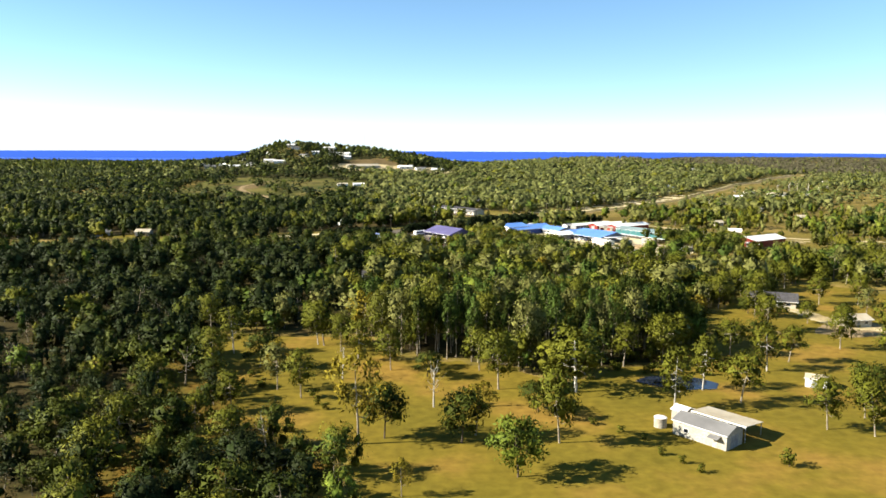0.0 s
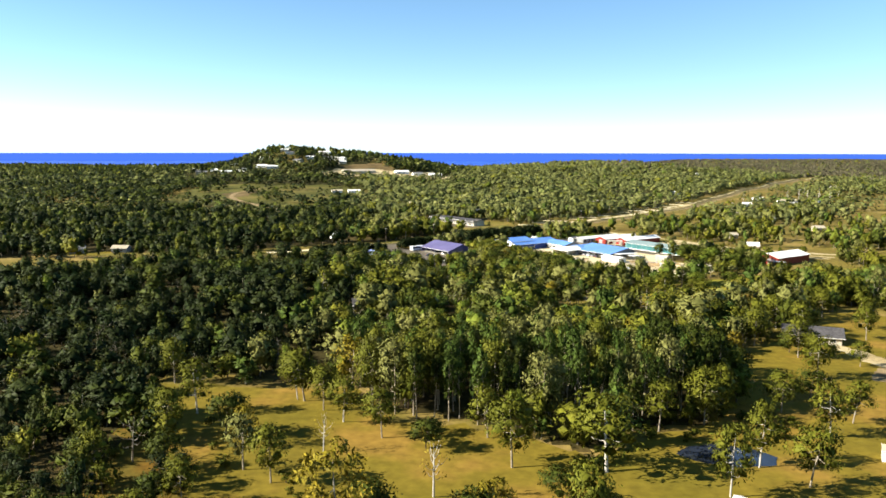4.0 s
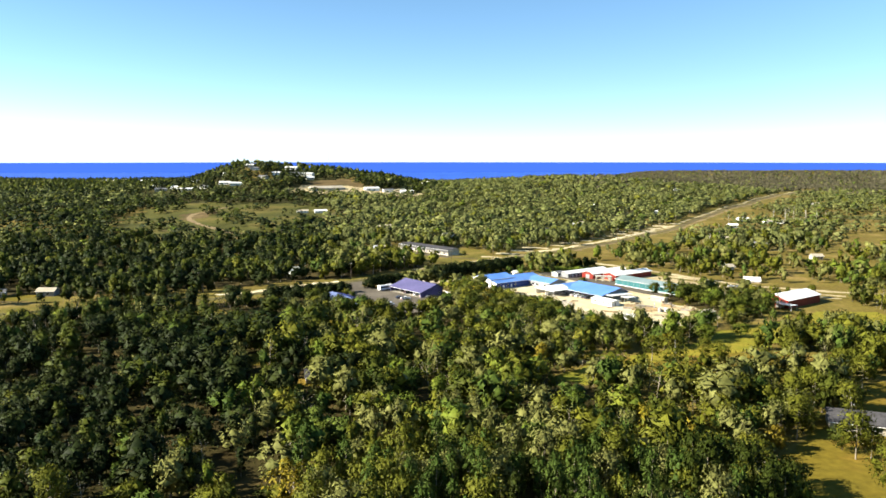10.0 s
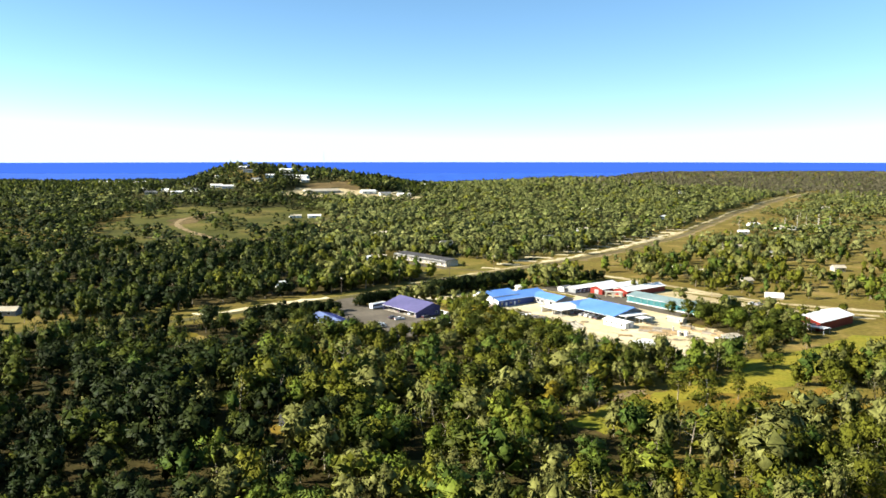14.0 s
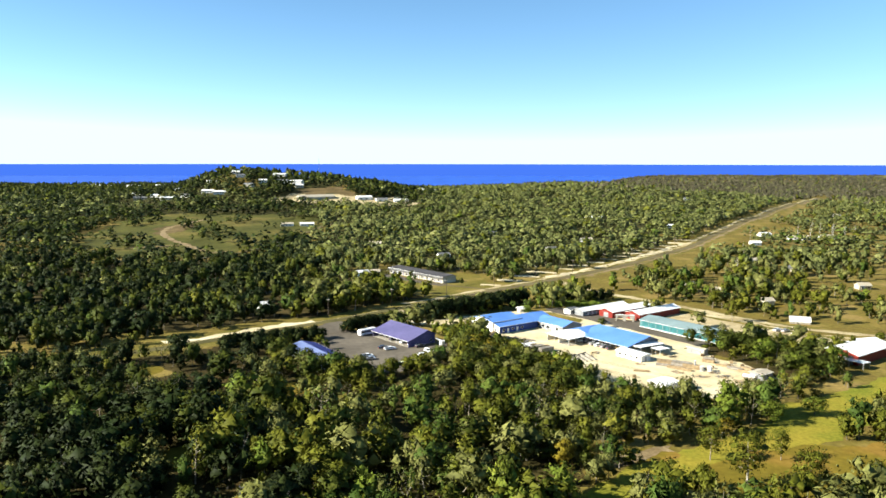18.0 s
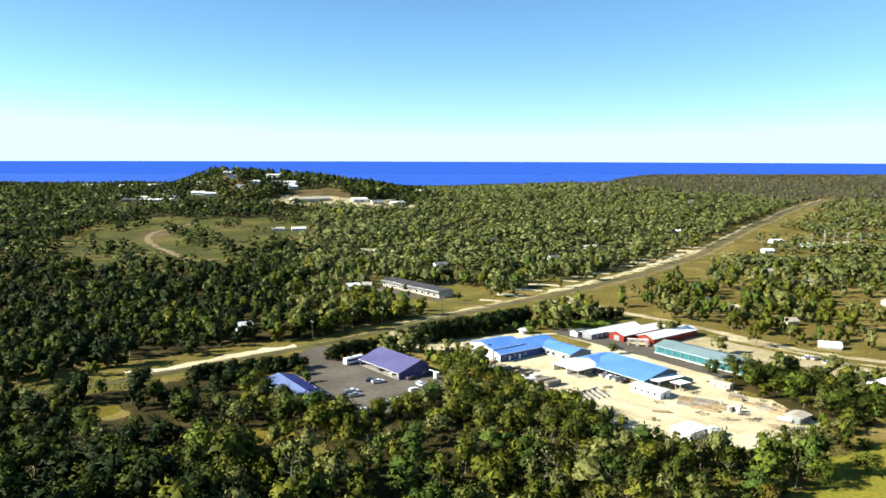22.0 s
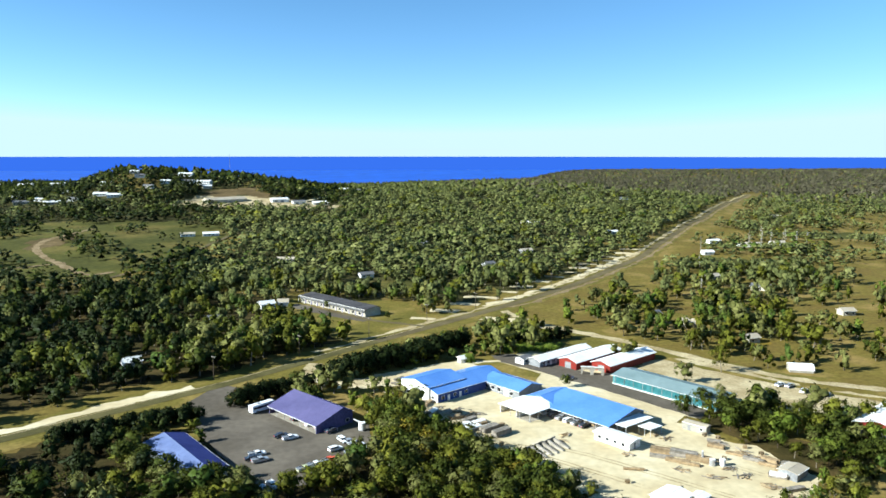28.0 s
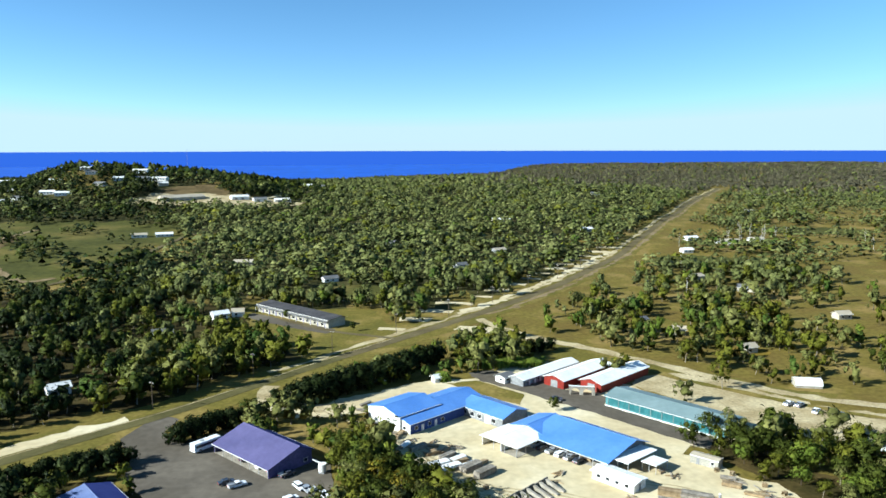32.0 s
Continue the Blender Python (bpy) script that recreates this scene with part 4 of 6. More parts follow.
for i, (x, y, a, L, W, w, r) in enumerate(FAR):
    L, W = L * 0.8, W * 0.85
    if x > 180 and y < 800:
        w, r = "cream_wall", ("beige_roof", "grey_roof")[i % 2]
    r = r if i % 3 == 0 or r != "white_roof" else ("grey_roof", "beige_roof")[i % 2]
    z = float(height(x, y))
    g = gable("house", (x, y), a, L, W, 3.0, 4.4, M[w], M[r], f"{'white' if w[0] == 'w' else w.split('_')[0]} country house with a {r.split('_')[0]} roof among trees", "house", windows=[("f", 1.5 + 4 * k, 0.9, 1.6, 1.3) for k in range(int(L / 4))], group="scattered houses")
    g.location.z = z - 0.1
# arched white shed by the track
th = thing("arched_shed", pose(203, 530, 0, 0, 0, -20), "white round-roofed steel shed beside the track", "shed")
arc = [(3.2 - 3.2 * math.cos(a * math.pi / 10), 1.0 + 2.4 * math.sin(a * math.pi / 10)) for a in range(11)]
part("roof", P(arc + [(p_ * 0.95 + 0.16, q_ * 0.95) for p_, q_ in arc[::-1]], "x", 0, 10), M["white_roof"], th)
for x0, x1 in ((0.1, 0.25), (9.75, 9.9)):
    part("end_wall", P([(0.2, 0), (6.2, 0)] + [(p_ * 0.93 + 0.22, q_ * 0.93) for p_, q_ in arc[::-1]], "x", x0, x1), M["concrete"], th)
for y0 in (0.02, 6.2):
    part("wall", B(0.26, 9.74, y0, y0 + 0.16, 0, 0.94), M["concrete"], th)
MORE = [(-164 + 15 * k, 1318 + 7 * k) for k in range(4)] + [(-78, 1342), (-48, 1335), (-20, 1340)]
# industrial site and hill houses
for (x, y, a, L, W, e, rg, w, r, nm, lab) in ((-164, 1318, 30, 58, 20, 6, 9, "cream_wall", "beige_roof", "long_shed", "very long beige industrial shed on the hill"), (-78, 1342, 20, 24, 12, 5, 7, "white_wall", "white_roof", "works_shed", "white industrial shed on bare ground"), (-48, 1335, 15, 18, 11, 5, 6.5, "white_wall", "grey_roof", "works_shed", "white industrial shed on bare ground"), (-20, 1340, 10, 22, 10, 4, 6, "white_wall", "white_roof", "works_shed", "white industrial shed on bare ground")):
    g = gable(nm, (x, y), a, L, W, e, rg, M[w], M[r], lab, "shed", doors=[("f", 4 + 9 * k, 4, 3.6, "grey_wall", "roller_door") for k in range(int(L / 9))])
    g.location.z = float(height(x + L / 2, y + W / 2)) - 0.6
HILL = [(-265, 1379, 16, 10), (-300, 1330, 20, 12), (-322, 1342, 18, 10), (-352, 1325, 16, 10), (-375, 1310, 22, 11), (-248, 1420, 14, 9), (-225, 1450, 20, 10), (-205, 1470, 22, 11), (-190, 1440, 14, 10), (-290, 1440, 16, 10), (-335, 1420, 18, 10), (-410, 1370, 14, 9), (-430, 1350, 20, 10), (-310, 1490, 16, 9), (-240, 1510, 22, 11), (-395, 1440, 16, 10), (-460, 1420, 18, 10), (20, 1620, 18, 10), (45, 1640, 14, 9)]
for i, (x, y, L, W) in enumerate(HILL):
    g = gable("hill_house", (x, y), (i * 37) % 50 - 25, L, W, 4.5, 6.2, M["white_wall" if i % 4 else "cream_wall"], M["white_roof" if i % 3 else "grey_roof"], "pale two-storey house on the wooded hill", "house", windows=[("f", 1.5 + 4 * k, 2.0, 2.2, 1.6) for k in range(int(L / 4))], group="hill houses")
    g.location.z = float(height(x, y)) + 0.2
TOWN = [(-520, 2250), (-560, 2262), (-610, 2240), (-660, 2270), (-700, 2255), (-780, 2262), (-850, 2280), (-470, 2230), (-900, 2300), (-640, 2300)]
for i, (x, y) in enumerate(TOWN):
    g = gable("town_block", (x, y), (i * 13) % 30 - 15, 34, 18, 8, 10, M["white_wall"], M["white_roof"], "pale low town building near the coast", "building", windows=[("f", 2 + 5 * k, 2.0, 3, 1.6) for k in range(6)], group="coastal town")
    g.location.z = float(height(x, y)) - 0.3
# slender mast beyond the hill
MX, MY, MAST_TOP = -160, 1523, 91.0
th = thing("radio_mast", pose(MX, MY, float(height(MX, MY))), "slender steel radio mast on the wooded hill", "mast")
part("mast_tube", C(0, 0, -0.5, MAST_TOP - float(height(MX, MY)), 0.26, 0.14, n=8), M["grey_wall"], th)
for z in (12, 24, 34):
    part("platform", C(0, 0, z, z + 0.3, 0.55, n=8), M["steel"], th)



# ---- vehicles ----
def wheels(th, L, w, r=0.34, at=(0.19, 0.79)):
    for fx in at:
        for y in (0.0, w - 0.22):
            ty = part("wheel", C(L * fx, r, y - 0.02, y + 0.24, r, n=14, axis="y"), M["black"], th)
            part("rim", C(L * fx, r, y - 0.03, y + 0.25, r * 0.6, n=10, axis="y"), M["steel"], ty)


def car(m, paint, style, label, group="parked cars"):
    """style: sedan, wagon, ute."""
    th = thing("car" if style != "ute" else "utility_truck", m, label, "car" if style != "ute" else "pickup", group)
    L, w = (4.6, 1.8) if style != "ute" else (5.2, 1.85)
    prof = [(0, 0.35), (L, 0.35), (L, 0.8), (L - 0.15, 0.92), (L - 1.2, 1.0), (0.1, 1.02), (0, 0.85)]
    part("body", P(prof, "y", 0, w), paint, th)
    c0, c1 = {"sedan": (0.7, 3.4), "wagon": (0.1, 3.45), "ute": (1.9, 3.9)}[style]
    part("window_band", P([(c0 + 0.05, 1.0), (c1, 1.0), (c1 - 0.55, 1.43), (c0 + (0.5 if style == "sedan" else 0.15), 1.43)], "y", 0.08, w - 0.08), M["glass"], th)
    part("roof", P([(c0 + (0.45 if style == "sedan" else 0.1), 1.42), (c1 - 0.5, 1.42), (c1 - 0.6, 1.5), (c0 + (0.6 if style == "sedan" else 0.2), 1.5)], "y", 0.1, w - 0.1), paint, th)
    if style == "ute":
        part("tray", B(-0.1, 1.8, 0.02, w - 0.02, 1.03, 1.08), M["steel"], th)
        for y0 in (0.02, w - 0.08):
            part("tray_side", B(-0.1, 1.8, y0, y0 + 0.06, 1.08, 1.35), M["steel"], th)
    for y0 in (0.12, w - 0.5):
        part("headlight", B(L - 0.02, L + 0.03, y0, y0 + 0.38, 0.62, 0.78), M["lamp_clear"], th)
        part("tail_light", B(-0.03, 0.02, y0, y0 + 0.38, 0.65, 0.8), M["lamp_red"], th)
    part("bumper", B(L, L + 0.1, 0.1, w - 0.1, 0.36, 0.55), M["black"], th)
    wheels(th, L, w)
    return th


PAINT = {"w": ("paint_white", "white"), "s": ("paint_silver", "silver"), "d": ("paint_dark", "dark"), "r": ("paint_red", "orange-red"), "g": ("paint_green", "pale olive")}
for x, y, a, p, st in ((-6, 481.5, 25, "w", "ute"), (-9, 484, 20, "d", "sedan"), (-15.5, 469.5, 20, "w", "ute"), (-14, 464.5, 25, "s", "ute"), (-16.5, 466.5, 15, "d", "sedan"), (11, 480.5, -62, "w", "wagon"), (13, 478.6, -62, "s", "sedan"), (15, 476.6, -62, "d", "ute"), (17, 475, -62, "w", "ute"),
                       (0, 456, 30, "g", "ute"), (3, 458.5, 30, "w", "ute"), (7.5, 461, 40, "r", "ute"), (9, 470, 30, "w", "wagon"), (-9, 450, -60, "w", "ute"), (-11, 447, -60, "s", "wagon"), (-4, 499, 38, "d", "sedan"), (1, 493, 38, "w", "sedan"), (4.5, 489, 38, "s", "wagon"), (8, 485.5, 38, "d", "ute"), (186, 511, 30, "w", "ute"), (189, 509, 30, "s", "ute"), (191, 502, 40, "w", "ute"), (197, 497, 35, "s", "wagon"), (104, 534, -20, "d", "sedan"), (43, 566, 30, "w", "wagon"), (14, 467, 30, "s", "sedan")):
    kind = {"ute": "utility truck with a tray", "sedan": "sedan", "wagon": "station wagon"}[st]
    c = car(pose(x, y, 0.10, 0, 0, a), M[PAINT[p][0]], st, f"{PAINT[p][1]} {kind} parked on hard ground")
for k in range(6):
    ca, sa = math.cos(radians(AXIS)), math.sin(radians(AXIS))
    lx, ly = 3.0 + 3.4 * k, -2.6
    p = "wdswsd"[k]
    car(pose(84.5 + lx * ca - ly * sa, 496.5 + lx * sa + ly * ca, 0.1, 0, 0, 33.4), M[PAINT[p][0]], ("ute", "wagon")[k % 2], f"{PAINT[p][1]} {('utility truck with a tray', 'station wagon')[k % 2]} under a shed's eave")
th = thing("bus", pose(-18.6, 508.5, 0.1, 0, 0, 42), "white coach bus parked beside the store", "bus")
part("body", P([(0, 0.45), (10, 0.45), (10, 2.2), (9.7, 2.9), (9.4, 3.0), (0.2, 3.0), (0, 2.8)], "y", 0, 2.5), M["paint_white"], th)
for y0 in (-0.03, 2.47):
    part("window_band", B(0.5, 8.6, y0, y0 + 0.06, 1.5, 2.4), M["glass"], th)
part("windscreen", B(9.98, 10.04, 0.2, 2.3, 1.4, 2.1), M["glass"], th)
part("roof_hatch", B(3, 4.2, 0.8, 1.7, 3.0, 3.15), M["grey_wall"], th)
wheels(th, 10, 2.5, 0.48, (0.2, 0.8))


# ---- timber and yard clutter ----
def stack(x, y, a, L, W, H, mat, label, layers=4, seed=0):
    th = thing("timber_stack", pose(x, y, 0.06, 0, 0, a), label, "timber", "timber stacks")
    rng = random.Random(seed)
    for i in range(3):
        xx = L * (0.12 + 0.38 * i)
        part("bearer", B(xx, xx + 0.12, 0, W, 0, 0.12), M["timber_grey"], th)
    k = max(2, int(W / 0.55))
    for j in range(layers):
        for i in range(k):
            y0 = W * i / k
            part("board", B(rng.uniform(-0.25, 0.1), L + rng.uniform(-0.3, 0.25), y0 + 0.02, y0 + W / k - 0.02, 0.125 + H * j / layers, 0.115 + H * (j + 1) / layers), mat, th)
    return th


sd = 0
for x, y, a, L, W, H, mm in ((47, 497, 30, 6, 1.6, 0.9, "timber_grey"), (51, 493, 20, 5, 2.0, 0.7, "timber"), (55, 489, 35, 6, 1.6, 0.8, "timber_grey"), (58, 486, 15, 5, 1.4, 0.6, "timber"), (60, 479, 33, 7, 2.4, 1.1, "timber_grey"), (63, 474.5, 33, 7, 2.2, 1.3, "timber_grey"), (64, 483, 30, 5, 1.2, 0.6, "timber"),
                          (108, 456, -30, 8, 2.2, 1.1, "timber"), (113, 453, -35, 8, 2.4, 1.2, "timber_grey"), (116.5, 449.5, -40, 7, 2.2, 1.1, "timber"), (106.5, 453, -30, 7, 1.2, 0.6, "timber_grey"), (110, 449.5, -33, 7, 1.4, 0.6, "timber"), (128, 458, -40, 5, 1.6, 0.7, "timber"), (130, 462, -30, 4, 1.2, 0.5, "timber_grey"), (139, 446, -60, 5, 1.8, 0.8, "timber"), (142, 440, -45, 5, 2.0, 1.0, "timber_grey"), (37, 528, 70, 6, 1.2, 0.5, "timber"), (41, 519, 20, 6, 1.4, 0.5, "timber_grey"), (44, 508, 60, 6, 1.5, 0.7, "timber"), (42.5, 513, -15, 5, 1.0, 0.4, "timber_grey"), (50, 501, -20, 6, 1.2, 0.5, "timber"), (56, 494, 50, 6, 1.0, 0.5, "timber"), (113, 447, -35, 6, 1.2, 0.5, "timber"), (131, 452, -40, 6, 1.2, 0.5, "timber"), (134, 447.5, -45, 6, 1.4, 0.5, "timber_grey"), (136.5, 443, -40, 5, 1.2, 0.5, "timber"), (138.5, 437.5, -45, 5, 1.4, 0.6, "timber"),
                          (95, 445, -15, 6, 0.8, 0.4, "timber"), (90, 492, -56, 4, 1.2, 0.8, "timber_grey"), (96, 483, -56, 4, 1.2, 0.8, "timber"), (134, 424, 10, 6, 1.6, 0.6, "timber_grey"), (129, 419, 20, 5, 1.2, 0.5, "timber"), (35, 541, 40, 5, 1.0, 0.5, "timber_grey"), (36, 533, 10, 5, 1.0, 0.5, "timber"), (39, 530, 60, 5, 1.0, 0.4, "timber"), (33, 537, -10, 5, 0.9, 0.4, "timber_grey")):
    sd += 1
    stack(x, y, a, L, W * 1.15, H * 1.45, M[mm], "stack of sawn boards on bearers in the yard", 3, sd)
def sheeted(x, y, a, L, W, H, seed):
    """A stack of boards on bearers under a pale sheet that hangs over its long sides."""
    th = stack(x, y, a, L, W, H, M["timber_grey"], "board stack under a pale weathered sheet", 2, seed)
    top = 0.13 + H
    part("sheet", P([(-0.25, top - 0.5), (-0.10, top + 0.02), (W * 0.5, top + 0.22), (W + 0.10, top + 0.02), (W + 0.25, top - 0.5), (W + 0.18, top - 0.5), (W + 0.05, top - 0.02), (W * 0.5, top + 0.17), (-0.05, top - 0.02), (-0.18, top - 0.5)], "x", 0.2, L - 0.3), M["white_roof"], th, "pale weathered sheet")


for k, (x, y, a, L, W, H) in enumerate(((50.5, 484, 20, 7, 2.4, 1.1), (53.5, 480.5, 24, 7, 2.4, 1.3), (57.5, 486.5, 30, 6, 2.0, 0.9), (60.5, 481.0, 30, 6, 2.2, 1.2), (44.5, 500, 50, 5, 1.6, 0.8), (38, 523, 40, 5, 1.6, 0.7), (134.5, 434.5, -35, 5, 2.0, 1.2))):
    sheeted(x, y, a, L, W, H, 400 + k)
# open bins with sloping block walls
th = thing("storage_bins", pose(68, 455.5, 0.06, 0, 0, 33), "row of open yard bins with sloping concrete walls", "bins")
for i in range(9):
    part("back_board", B(0.3 + 2.0 * i, 2.26 + 2.0 * i, 4.0, 4.25, 0, 1.75 + 0.12 * (i % 3)), M["timber_grey"], th)
for i in range(7):
    x0 = 0.6 + 2.7 * i
    part("bin_wall", P([(-2.6, 0), (3.95, 0), (3.95, 1.7), (3.2, 1.75), (-2.4, 0.45), (-2.6, 0.3)], "x", x0, x0 + 0.75), M["concrete"], th)
    part("fill_heap", C(x0 + 1.7, 2.6, 0, 0.7, 0.85, 0.2, n=9), M["dirt" if i % 2 else "litter"], th)


def scrap(x, y, a, n, spread, seed):
    """A loose heap of offcuts lying across one another."""
    th = thing("scrap_heap", pose(x, y, 0.06, 0, 0, a), "loose heap of timber offcuts on gravel", "timber", "scrap heaps")
    r = random.Random(seed)
    for i in range(n):
        L = r.uniform(1.4, 3.6)
        bm = bmesh.new()
        box(bm, -L / 2, L / 2, -0.14, 0.14, 0, 0.16, pose(r.uniform(-spread, spread), r.uniform(-spread, spread) * 0.6, 0.02 + 0.15 * (i % 3), 0, 0, r.gauss(0, 35)))
        part("offcut", bm, M["timber" if r.random() < 0.5 else "timber_grey"], th)


for k, (x, y, a, n, sp) in enumerate(((133, 460, -40, 12, 2.2), (137, 452, -50, 14, 2.4), (140, 446, -50, 12, 2.0), (126, 441, 20, 9, 1.8), (119, 436, -30, 10, 2.2), (83, 468, 30, 10, 2.0), (112, 442, -30, 9, 2.0), (104, 430, 10, 12, 2.4), (40, 525, 60, 14, 2.6), (46, 503, 40, 12, 2.4), (37, 537, 20, 10, 2.2), (53, 497, -20, 10, 2.0), (118, 466, 10, 9, 1.8), (116, 470, 60, 8, 1.5), (98, 415, 40, 9, 2.0))):
    scrap(x, y, a, n, sp, 300 + k)
for k, (x, y, a) in enumerate(((131, 466, 10), (134.5, 463, 30), (138.5, 455, -20), (141, 449, 15), (128, 447, 40), (63, 468, 20), (92, 436, 0))):
    th = thing("pallet_crate", pose(x, y, 0.06, 0, 0, a), "pale slatted timber crate on the gravel", "crate", "crates")
    for i in range(3):
        part("skid", B(0.05 + 0.5 * i, 0.15 + 0.5 * i, 0, 1.1, 0, 0.1), M["timber"], th)
    for i in range(4):
        part("slat", B(0, 1.2, 0.02, 0.06, 0.12 + 0.24 * i, 0.32 + 0.24 * i), M["timber"], th)
        part("slat", B(0, 1.2, 1.04, 1.08, 0.12 + 0.24 * i, 0.32 + 0.24 * i), M["timber"], th)
    part("lid", B(-0.02, 1.22, 0, 1.1, 1.07, 1.11), M["timber"], th)
for x, y, r, h, p in ((122.5, 444.5, 0.9, 2.0, "steel"), (125.5, 444, 0.9, 2.0, "white_wall"), (120.6, 447, 0.35, 3.6, "steel")):
    th = thing("steel_drum_tank", pose(x, y, 0.06), "small upright tank in the timber yard", "tank", "yard tanks")
    part("tank_body", C(0, 0, 0, h, r, n=18), M[p], th)
    part("tank_lid", C(0, 0, h, h + 0.15, r * 1.02, r * 0.3, n=18), M["white_wall"], th)
for k, (x, y, a, n, sp) in enumerate(((48, 506, 30, 12, 2.2), (61, 498, -20, 10, 2.0), (54, 503, 60, 10, 1.8), (100, 456, -33, 9, 1.6), (124, 448, -40, 12, 2.2), (128, 436, 20, 10, 2.0), (132, 428, -30, 12, 2.4), (86, 474, 30, 9, 1.6))):
    scrap(x, y, a, n, sp, 500 + k)
gable("shade_hut", (66, 563), 20, 3.6, 3, 2.2, 3.0, M["white_wall"], M["white_roof"], "small white kiosk with a pyramid roof", "kiosk", over=0.6)
th = thing("hoist", pose(19.5, 488, 0.05, 0, 0, 150), "white concrete mixer bin with a chute", "bin")
part("bin_body", C(0, 0, 0.6, 2.8, 1.2, n=14), M["white_wall"], th)
part("bin_base", B(-0.9, 0.9, -0.9, 0.9, 0, 0.6), M["steel"], th)
part("chute", P([(-0.2, 2.6), (3.2, 3.4), (3.2, 3.6), (-0.2, 2.85)], "y", -0.25, 0.25), M["white_wall"], th)
th = thing("picnic_table", pose(107.5, 236, 0.06, 0, 0, 15), "pale timber picnic table with benches on the grass", "table")
part("tabletop", B(0, 2.6, 0.7, 1.5, 0.70, 0.77), M["timber"], th)
for y0 in (0, 1.9):
    part("bench", B(0, 2.6, y0, y0 + 0.32, 0.40, 0.46), M["timber"], th)
for x0 in (0.35, 2.1):
    part("leg", P([(0.1, 0), (0.25, 0), (0.85, 0.70), (1.35, 0.70), (1.97, 0), (2.12, 0), (1.45, 0.70), (0.75, 0.70)], "x", x0, x0 + 0.08), M["timber"], th)


def pole(x, y, a):
    th = thing("power_pole", pose(x, y, float(height(x, y)), 0, 0, a), "wooden power pole with a crossarm", "pole", "power poles")
    part("pole", C(0, 0, 0, 10.5, 0.16, 0.11, n=8), M["bark_dark"], th)
    part("crossarm", B(-1.1, 1.1, -0.07, 0.07, 9.6, 9.78), M["timber_grey"], th)
    for xx in (-1.0, -0.45, 0.45, 1.0):
        part("insulator", C(xx, 0, 9.78, 10.0, 0.07, 0.05, n=6), M["white_wall"], th)


for k in range(12):
    x = np.interp(k, (0, 3, 11), (-34, 66, 330))
    y = np.interp(x, [p[0] for p in ROAD], [p[1] for p in ROAD])
    pole(float(x) - 5, float(y) + 6, -40)


# ---- trees ----
def tube(points, radii, sides=6):
    p = np.array(points, float)
    out, tri, nor = [], [], []
    for i in range(len(p)):
        d = p[min(i + 1, len(p) - 1)] - p[max(i - 1, 0)]
        d /= np.linalg.norm(d) + 1e-9
        a = np.cross(d, (0.3, 1, 0.1))
        a /= np.linalg.norm(a)
        b = np.cross(d, a)
        for k in range(sides):
            t = 2 * math.pi * k / sides
            nor.append(math.cos(t) * a + math.sin(t) * b)
            out.append(p[i] + radii[i] * nor[-1])
    for i in range(len(p) - 1):
        for k in range(sides):
            q, r = i * sides + k, i * sides + (k + 1) % sides
            tri += [(q, r, r + sides), (q, r + sides, q + sides)]
    return np.array(out), np.array(tri), np.array(nor)


PHI = (1 + 5 ** 0.5) / 2
ICO_V = np.array([(-1, PHI, 0), (1, PHI, 0), (-1, -PHI, 0), (1, -PHI, 0), (0, -1, PHI), (0, 1, PHI), (0, -1, -PHI), (0, 1, -PHI), (PHI, 0, -1), (PHI, 0, 1), (-PHI, 0, -1), (-PHI, 0, 1)]) / math.hypot(1, PHI)
ICO_F = np.array([(0, 11, 5), (0, 5, 1), (0, 1, 7), (0, 7, 10), (0, 10, 11), (1, 5, 9), (5, 11, 4), (11, 10, 2), (10, 7, 6), (7, 1, 8), (3, 9, 4), (3, 4, 2), (3, 2, 6), (3, 6, 8), (3, 8, 9), (4, 9, 5), (2, 4, 11), (6, 2, 10), (8, 6, 7), (9, 8, 1)])
OCT_V = np.array([(1, 0, 0), (0, 1, 0), (-1, 0, 0), (0, -1, 0), (0, 0, 1.0)])
OCT_F = np.array([(0, 1, 4), (1, 2, 4), (2, 3, 4), (3, 0, 4)])
GEM_V = np.concatenate([OCT_V, [(0, 0, -0.9)]])
GEM_F = np.concatenate([OCT_F, [(1, 0, 5), (2, 1, 5), (3, 2, 5), (0, 3, 5)]])


def unit(v):
    return v / (np.linalg.norm(v, axis=-1, keepdims=True) + 1e-9)


class Pile:
    def __init__(self):
        self.v, self.f, self.s, self.n = [], [], [], 0

    def add(self, v, f, normals):
        self.v.append(v)
        self.f.append(np.asarray(f) + self.n)
        self.s.append(normals)
        self.n += len(v)

    def done(self):
        return np.concatenate(self.v), np.concatenate(self.f), np.concatenate(self.s)


